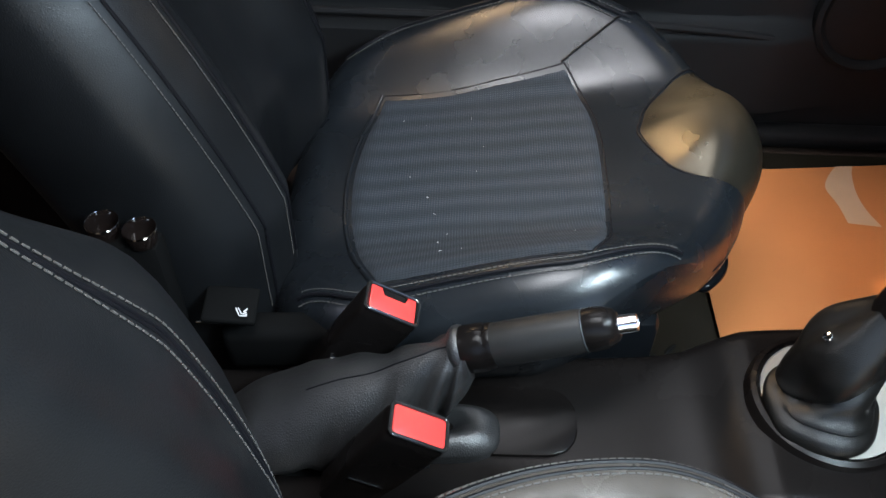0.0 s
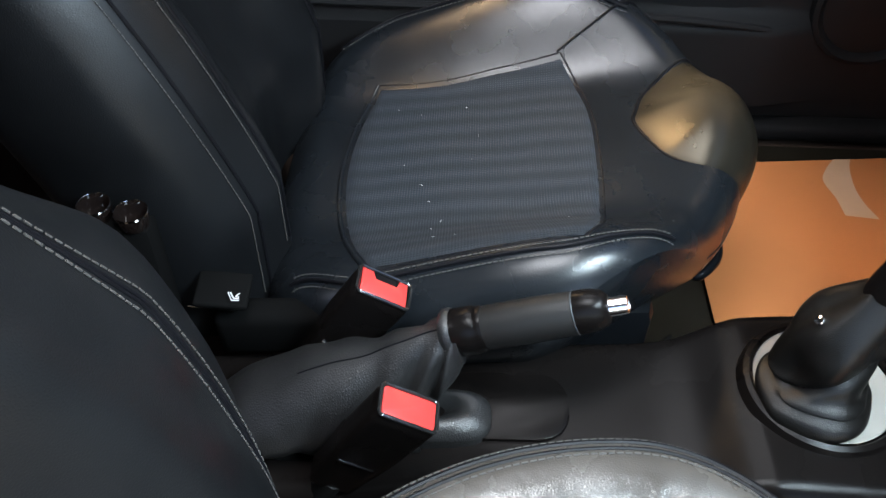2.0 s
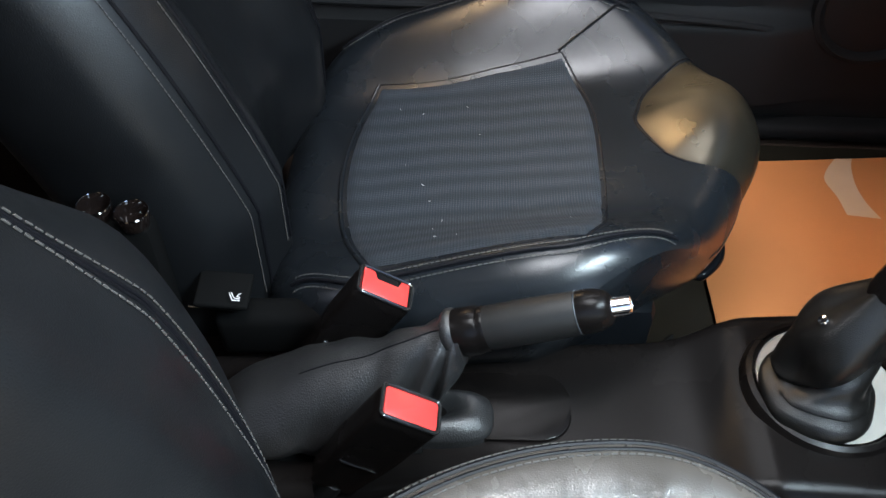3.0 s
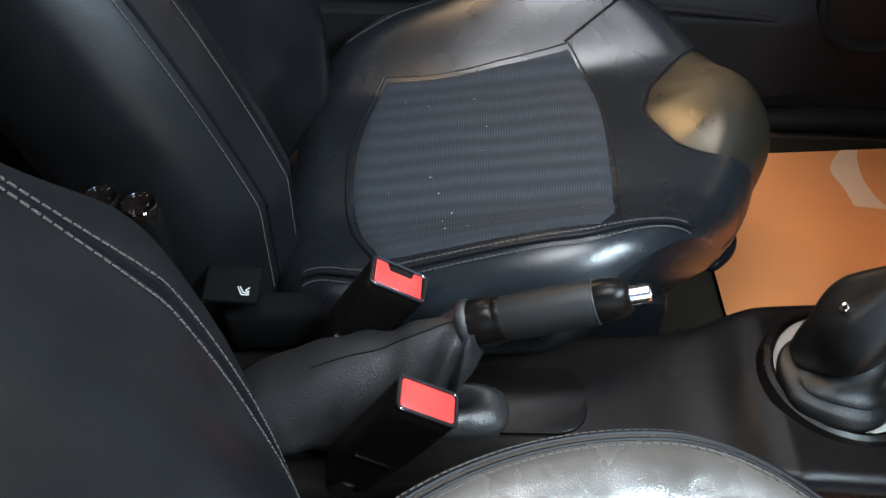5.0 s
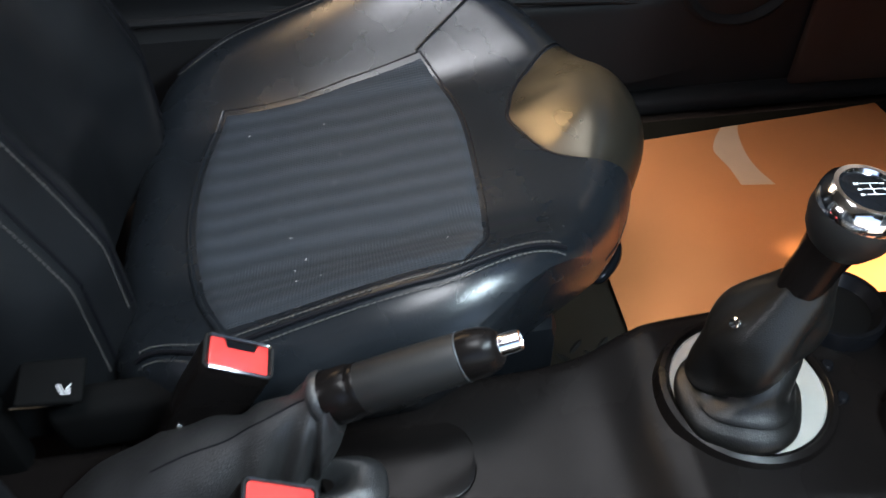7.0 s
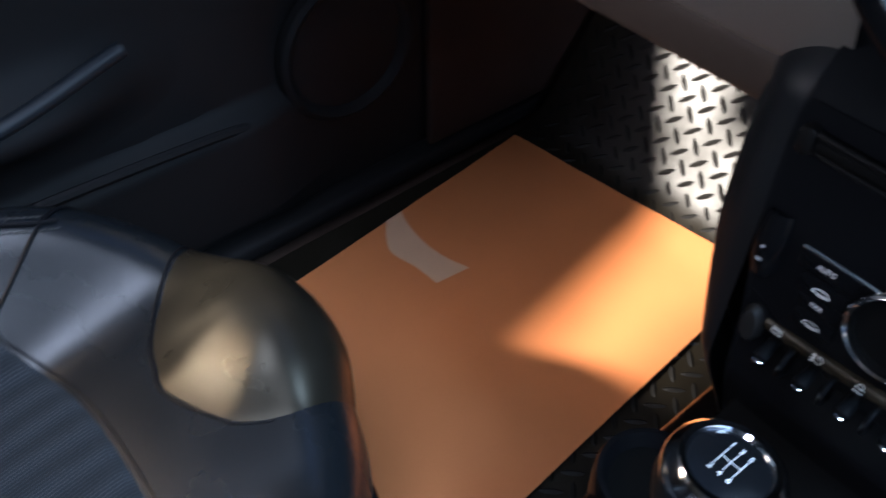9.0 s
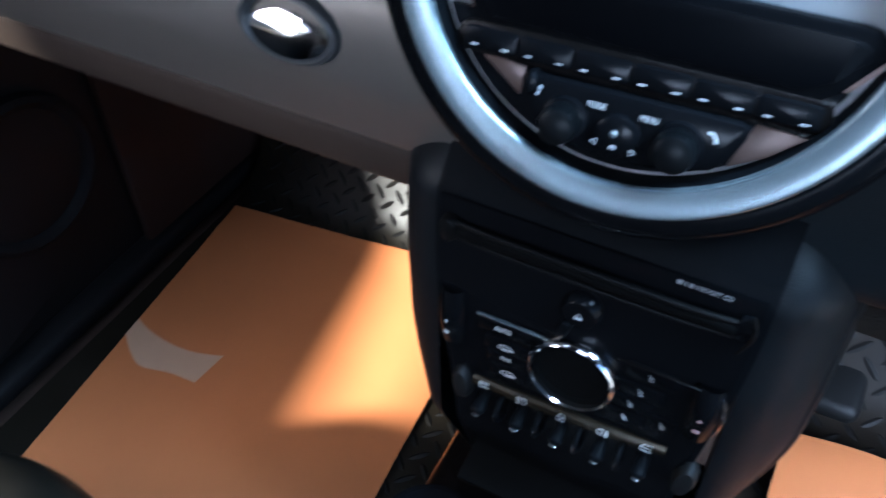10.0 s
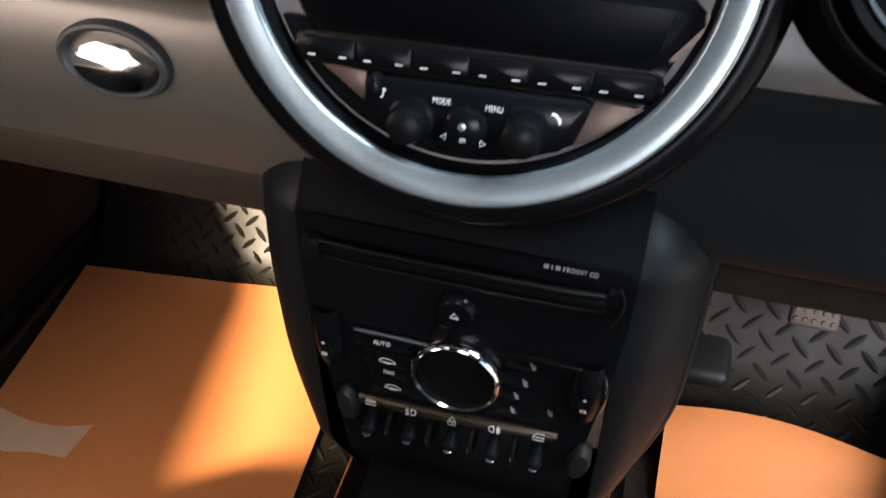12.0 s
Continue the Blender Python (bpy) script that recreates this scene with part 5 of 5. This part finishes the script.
# side rockers
for side, zc in ((-1, 0.458), (1, 0.459)):
    m = on_stack(side * 0.0785, zc, 0.0)
    rk = part("rocker_switch", grid(lambda u, v: m @ Vector((0.0098 * math.cos(math.pi * u) * (1 - 0.25 * (2 * v - 1) ** 2), (2 * v - 1) * 0.024, 0.0098 * math.sin(math.pi * u) * (0.6 + 0.4 * math.cos(math.pi * (v - 0.5))))), 16, 20), GLOSS, stack, "black rocker switch")
    strokes("rocker_mark", [[(-0.0018, -0.006), (0.0018, -0.006)], [(-0.0018, -0.0075), (0.0018, -0.0075)], [(0, 0.002), (0, 0.0045)], [(-0.0012, 0.0032), (0.0012, 0.0032)]], on_stack(side * 0.0785, zc, 0.0112), WHITE if side < 0 else material("rocker_print", (0.5, 0.3, 0.28), 0.6), rk, 0.0003)
part("bright_edge", tube(spline([on_stack(0.087, 0.476, 0.003).translation, on_stack(0.0895, 0.462, 0.004).translation, on_stack(0.087, 0.444, 0.003).translation], 10), 0.0012, 8), CHROME, stack)

# toggle row: symbol bar, toggles and guards
bar = part("symbol_bar", tube(spline([(-0.0625, 0.5955, 0.4010), (-0.03, 0.5935, 0.4030), (0.03, 0.5935, 0.4070), (0.066, 0.5955, 0.4088)], 20), 0.0060, 16, 0.85, None, Vector((0, 0.35, 1))), BAR, stack, "curved bar with printed switch symbols")
SYMBOLS = [
    [[(-0.003, -0.002), (0.003, -0.002), (0.003, 0.0005), (-0.003, 0.0005), (-0.003, -0.002)], [(-0.003, 0.0018), (0.003, 0.0018)]],
    [[(0.0005, 0.0026), (0.0028, 0.0018), (0.0034, 0), (0.0028, -0.0018), (0.0005, -0.0026), (0.0005, 0.0026)], [(-0.0008, 0.002), (-0.0034, 0.0014)], [(-0.0008, 0), (-0.0034, -0.0006)], [(-0.0008, -0.002), (-0.0034, -0.0026)], [(-0.002, 0.003), (-0.0016, 0), (-0.0022, -0.003)]],
    [[(-0.0022, -0.003), (0.0022, -0.003), (0.0024, 0.0), (-0.0024, 0.0), (-0.0022, -0.003)], [(-0.0015, 0.0), (-0.0014, 0.0022), (0.0, 0.0032), (0.0014, 0.0022), (0.0015, 0.0)], [(0, -0.002), (0, -0.001)]],
    [[(-0.0005, 0.0026), (-0.0028, 0.0018), (-0.0034, 0), (-0.0028, -0.0018), (-0.0005, -0.0026), (-0.0005, 0.0026)], [(0.0008, 0.0014), (0.0030, 0.0014)], [(0.0008, 0), (0.0034, 0)], [(0.0008, -0.0016), (0.0034, -0.0016)], [(0.002, 0.003), (0.0016, 0), (0.0022, -0.003)]],
    [[(-0.0032, -0.0026), (0.0032, -0.0026), (0.0032, 0.0026), (-0.0012, 0.0026), (-0.0032, 0.0004), (-0.0032, -0.0026)], [(-0.0032, -0.0002), (0.0032, -0.0002)]],
]
for k, sym in enumerate(SYMBOLS):
    x, zs = -0.0537 + 0.0272 * k, 0.0014 * k
    strokes("switch_symbol", sym, frame_of((x, 0.5868 + 0.0004 * (k - 2) ** 2, 0.4052 + zs), (0, -1, 0.15)) @ Matrix.Scale(1.08, 4), WHITE, bar, 0.0003)
    tg = part("toggle_switch", tube(spline([(x, 0.596, 0.3935 + zs), (x, 0.588, 0.3905 + zs), (x, 0.582, 0.3885 + zs), (x, 0.5775, 0.3868 + zs)], 16), lambda t: 0.0034 + 0.0014 * smooth01(t / 0.8) - 0.0024 * smooth01((t - 0.85) / 0.15), 16, 0.7), STACK_GREY, stack, "black toggle switch")
    part("toggle_tip", tube([Vector((x - 0.0026, 0.5764, 0.3872 + zs)), Vector((x, 0.5758, 0.3868 + zs)), Vector((x + 0.0026, 0.5764, 0.3866 + zs))], lambda t: 0.0007 + 0.0007 * math.sin(math.pi * t), 8), CHROME, tg, "bright toggle edge")
    if k < 4:
        xm = x + 0.0130
        guard = part("toggle_guard", tube(spline([(xm, 0.594, 0.3990 + zs), (xm, 0.584, 0.3965 + zs), (xm, 0.5800, 0.3895 + zs), (xm, 0.584, 0.3790 + zs), (xm, 0.595, 0.3730 + zs)], 18), 0.0017, 10), STACK_GREY, stack, "looped switch guard")
        part("guard_edge", tube(spline([(xm - 0.0006, 0.5812, 0.3945 + zs), (xm - 0.0006, 0.5783, 0.3895 + zs), (xm - 0.0006, 0.5800, 0.3850 + zs)], 8), 0.0007, 8), CHROME, guard, "bright front of the guard")
for x, z, tilt in ((-0.0700, 0.3955, -0.18), (0.0810, 0.3905, 0.18)):
    part("end_cheek", lathe([(0.0098, 0.0), (0.0095, 0.006), (0.0072, 0.010), (0.0, 0.0110)], frame_of((x, 0.596, z), (0.3 * tilt, -0.95, 0.15), (tilt, 0, 1)), 28, False, (0.75, 1.45)), PLASTIC_MATT, stack, "rounded end cheek of the switch row")
part("lower_tray", box((0.135, 0.05, 0.006), pose(0, 0.60, 0.300, 12, 0, 0), 0.002), VOID, stack)

# ---- steering column stalk ----
stalk = thing("indicator_stalk", "gloss black steering column stalk with rounded tip", "stalk", (0.20, 0.52, 0.70))
ST = frame_of((0.1565, 0.520, 0.701), (-0.985, -0.05, 0.03))
part("stalk_body", lathe([(0.0, 0.0), (0.004, -0.0005), (0.008, -0.0025), (0.0108, -0.0060), (0.0126, -0.0105), (0.0138, -0.0150), (0.0142, -0.019), (0.0140, -0.0195), (0.0140, -0.0205), (0.0150, -0.021), (0.0155, -0.05), (0.0130, -0.10), (0.010, -0.16)], ST, 64, False, (1.0, 1.15)), STALK_BLACK, stalk)
lettering("stalk_label", "BC", 0.0065, frame_of((0.1835, 0.5048, 0.699), (0, -1, 0.1)), WHITE, stalk)
strokes("stalk_mark", [[(-0.0016, -0.0022), (0.0018, 0), (-0.0016, 0.0022), (-0.0016, -0.0022)]], frame_of((0.1770, 0.5048, 0.699), (0, -1, 0.1)), WHITE, stalk, 0.0003)
column = part("column_shroud", lathe([(0.05, 0.0), (0.055, -0.03), (0.06, -0.16)], frame_of((0.37, 0.47, 0.72), (0, -0.9, 0.4)), 40), PLASTIC_MATT, stalk)

# ---- passenger door and sill ----
door = thing("passenger_door_panel", "black moulded door panel with armrest ledge and speaker", "door panel", (-0.70, 0.4, 0.1))


def sill_height(y):
    return 0.655 - 0.30 * max(0.0, y - 0.02) ** 1.1


def door_skin():
    def f(u, v):
        y = -0.30 + 1.30 * u
        z = 0.06 + (max(0.30, sill_height(y) - 0.03) - 0.06) * v
        ledge = 0.045 * math.exp(-((z - 0.30) / 0.035) ** 2) * smooth01((0.52 - y) / 0.2)
        pocket = 0.030 * smooth01((0.22 - z) / 0.03) * smooth01((0.70 - y) / 0.15)
        return Vector((-0.708 + ledge + pocket + 0.006 * noise.noise(Vector((y * 3, z * 3, 0))), y, z))
    return grid(f, 80, 60)


part("door_skin", door_skin(), DOOR_SKIN, door)
part("armrest_ledge", tube(spline([(-0.668, -0.20, 0.318), (-0.664, 0.12, 0.312), (-0.670, 0.30, 0.318), (-0.695, 0.45, 0.34)], 30), 0.009, 10), ARMREST, door, "rounded armrest edge")
part("pocket_lip", tube(spline([(-0.676, -0.20, 0.225), (-0.674, 0.25, 0.222), (-0.682, 0.50, 0.205), (-0.705, 0.66, 0.17)], 30), 0.006, 8), DOOR_SKIN, door, "door pocket lip")
SP = frame_of((-0.700, 0.715, 0.235), (1, 0, 0))
speaker = part("speaker_ring", lathe([(0.098, -0.004), (0.097, 0.008), (0.090, 0.012), (0.082, 0.006), (0.080, -0.002)], SP, 56), DOOR_SKIN, door, "moulded speaker surround")
part("speaker_grille", lathe([(0.0, 0.006), (0.05, 0.005), (0.081, 0.001)], SP, 40), DOOR_SKIN, speaker)
sill = structure("sill", box((0.040, 1.5, 0.03), pose(-0.695, 0.35, 0.010), 0.010, 3), DOOR_SKIN, "black plastic door sill trim", "sill")
structure("trim_kick_panel", box((0.014, 0.50, 0.52), pose(-0.688, 1.085, 0.285, 0, 0, -1.5), 0.006, 3), KICK, "brown-black carpeted kick panel beside the passenger footwell", "kick panel")

# ---- floor mats with tread pattern ----
def lozenge(length):
    """One raised lozenge of tread, lying along x."""
    me = bpy.data.meshes.new("tread")
    rim = [(-0.5, 0), (-0.36, 0.085), (-0.15, 0.13), (0.15, 0.13), (0.36, 0.085), (0.5, 0), (0.36, -0.085), (0.15, -0.13), (-0.15, -0.13), (-0.36, -0.085)]
    verts = [(x * length, y * length, 0) for x, y in rim] + [(-0.28 * length, 0, 0.0019), (0, 0, 0.0023), (0.28 * length, 0, 0.0019)]
    faces = [(9, 0, 10), (0, 1, 10), (1, 2, 10), (2, 11, 10), (2, 3, 11), (3, 12, 11), (3, 4, 12), (4, 5, 12), (5, 6, 12), (6, 7, 12), (7, 11, 12), (7, 8, 11), (8, 10, 11), (8, 9, 10)]
    me.from_pydata(verts, [], faces)
    me.materials.append(RUBBER)
    return me


def treads(x0, x1, y0, y1, pitch, length, skip, near, parent):
    """Raised lozenges, each turned a quarter against its neighbours; single pieces where near() holds, one joined rest."""
    me = lozenge(length)
    rest = bmesh.new()
    nx, ny = int(2 * (x1 - x0) / pitch), int(2 * (y1 - y0) / pitch)
    for i in range(nx):
        for j in range(ny):
            x, y = x0 + pitch * (i + 0.5) / 2, y0 + pitch * (j + 0.5) / 2
            if (i + j) % 2 or skip(x, y):
                continue
            a, b = Vector(mat_surface(x, y - 0.002)), Vector(mat_surface(x, y + 0.002))
            run = (b - a).normalized()
            m = Matrix((Vector((1, 0, 0)), run, Vector((1, 0, 0)).cross(run))).transposed().to_4x4()
            m.translation = (a + b) / 2
            m = m @ pose(0, 0, 0, 0, 0, 45 if i % 2 else -45)
            if near(x, y):
                ob = new("tread", me)
                ob.parent = parent
                ob.matrix_basis = Matrix.Translation(-parent.location) @ m
            else:
                n = len(rest.verts)
                rest.from_mesh(me)
                rest.verts.ensure_lookup_table()
                bmesh.ops.transform(rest, verts=rest.verts[n:], matrix=m)
    if rest.verts:
        tagged(part("tread_field", rest, RUBBER, parent, "raised tread lozenges", False), kind="stuff")
    else:
        rest.free()


def mat_surface(x, run):
    """A mat lies flat to 0.975 m and then climbs the toe board; run is the length along it."""
    if run < 0.975:
        return (x, run, -0.002)
    t = run - 0.975
    bend = 0.08
    if t < bend:
        a = radians(52) * t / bend
        r = bend / radians(52)
        return (x, 0.975 + r * math.sin(a), -0.002 + r * (1 - math.cos(a)))
    r = bend / radians(52)
    a = radians(52)
    return (x, 0.975 + r * math.sin(a) + (t - bend) * math.cos(a), -0.002 + r * (1 - math.cos(a)) + (t - bend) * math.sin(a))


def floor_mat(x0, x1, pitch, length, label, skip, near, sheet=MAT_SHEET):
    t = thing("rubber_floor_mat", label, "floor mat", ((x0 + x1) / 2, 0.8, 0.0), "rubber floor mats")

    def f(u, v):
        return Vector(mat_surface(x0 + (x1 - x0) * u, 0.30 + 1.08 * v))
    bm = grid(f, 10, 60)
    thicken(bm, 0.004)
    part("mat_sheet", bm, sheet, t)
    treads(x0 + 0.01, x1 - 0.01, 0.34, 1.36, pitch, length, skip, near, t)
    return t


floor_mat(-0.66, -0.125, 0.0330, 0.028, "black rubber floor mat with a raised tread-plate pattern", lambda x, y: x < -0.25 and 0.3 < y < 0.955, lambda x, y: y > 0.60 and (x > -0.46 or y < 1.13))
floor_mat(0.135, 0.66, 0.0400, 0.035, "scuffed dark rubber floor mat with large tread lozenges", lambda x, y: 0.22 < x and y < 0.88, lambda x, y: 0.90 < y < 1.20 and x < 0.50, DUSTY)

# ---- driver's paper and pedals ----
def driver_paper():
    def f(u, v):
        x = 0.168 + 0.36 * u
        y = 0.45 + (0.485 - 0.02 * u + 0.012 * math.sin(5 * u)) * v
        lift = 0.030 * smooth01((v - 0.75) / 0.25) * (0.4 + 0.6 * math.sin(2.2 * u + 0.5))
        return Vector((x, y, 0.008 + lift + 0.003 * noise.noise(Vector((x * 6, y * 6, 3)))))
    bm = grid(f, 40, 40)
    thicken(bm, 0.0006)
    return bm


p2 = part("paper_floor_mat", driver_paper(), PAPER)
tagged(p2, "orange-brown paper sheet curling up at its front edge", "paper mat", "paper mats")
pedal = thing("foot_rest", "worn brown-black foot rest on the toe board", "foot rest", (0.208, 1.05, 0.0))
part("pad", box((0.062, 0.140, 0.034), pose(0.208, 1.062, 0.024, 14, 0, 0), 0.014, 4), PLASTIC_MATT, pedal)
brakep = thing("brake_pedal", "brown pedal pad hanging below the dash", "pedal", (0.306, 1.03, 0.14))
part("pad", box((0.054, 0.012, 0.050), pose(0.306, 1.030, 0.140, -35, 0, 0), 0.005, 3), PEDAL, brakep, "brown pedal pad")
for i in range(5):
    for j in range(4):
        part("stud", lathe([(0.0034, 0.0), (0.0028, 0.0016), (0.0, 0.0020)], pose(0.306, 1.030, 0.140, -35, 0, 0) @ pose(-0.0200 + 0.0100 * i, -0.006, -0.0165 + 0.0110 * j, 90, 0, 0), 8), PEDAL, brakep)
part("arm", box((0.014, 0.02, 0.32), pose(0.306, 1.085, 0.310, -12, 0, 0), 0.004), PLASTIC_MATT, brakep)
gas = thing("side_trim", "dark footwell side trim beside the driver mat", "trim", (0.47, 0.95, 0.1))
part("panel", box((0.05, 0.5, 0.10), pose(0.46, 0.85, 0.05, 0, -14, -8), 0.01), PLASTIC_MATT, gas)

# ---- rear of the tunnel: two shiny cups ----
rear = thing("rear_cup_holder", "glossy smoked cup holders at the rear of the tunnel", "cup holder", (-0.08, -0.21, 0.1))
part("pedestal", box((0.028, 0.066, 0.20), pose(-0.079, -0.198, 0.243), 0.008), VOID, rear)
for cx, cy in ((-0.083, -0.2150), (-0.076, -0.1800)):
    cup = part("cup", lathe([(0.0125, 0.0), (0.0150, 0.014), (0.0140, 0.016), (0.0120, 0.012), (0.010, 0.004), (0.0, 0.003)], pose(cx, cy, 0.342), 28), GLASSY, rear, "smoked glossy cup")
    part("cup_rim", lathe([(0.0138, 0.0148), (0.0146, 0.0162), (0.0152, 0.0148)], pose(cx, cy, 0.342), 28, True), CHROME, cup)

# ---- crumb on the driver mat ----
crumb = part("crumb", lathe([(0.0, 0.0), (0.0022, 0.0008), (0.0018, 0.0022), (0.0, 0.0028)], pose(0.285, 0.968, 0.0005), 8), PAPER)
tagged(crumb, "small orange paper crumb on the driver mat", "crumb")
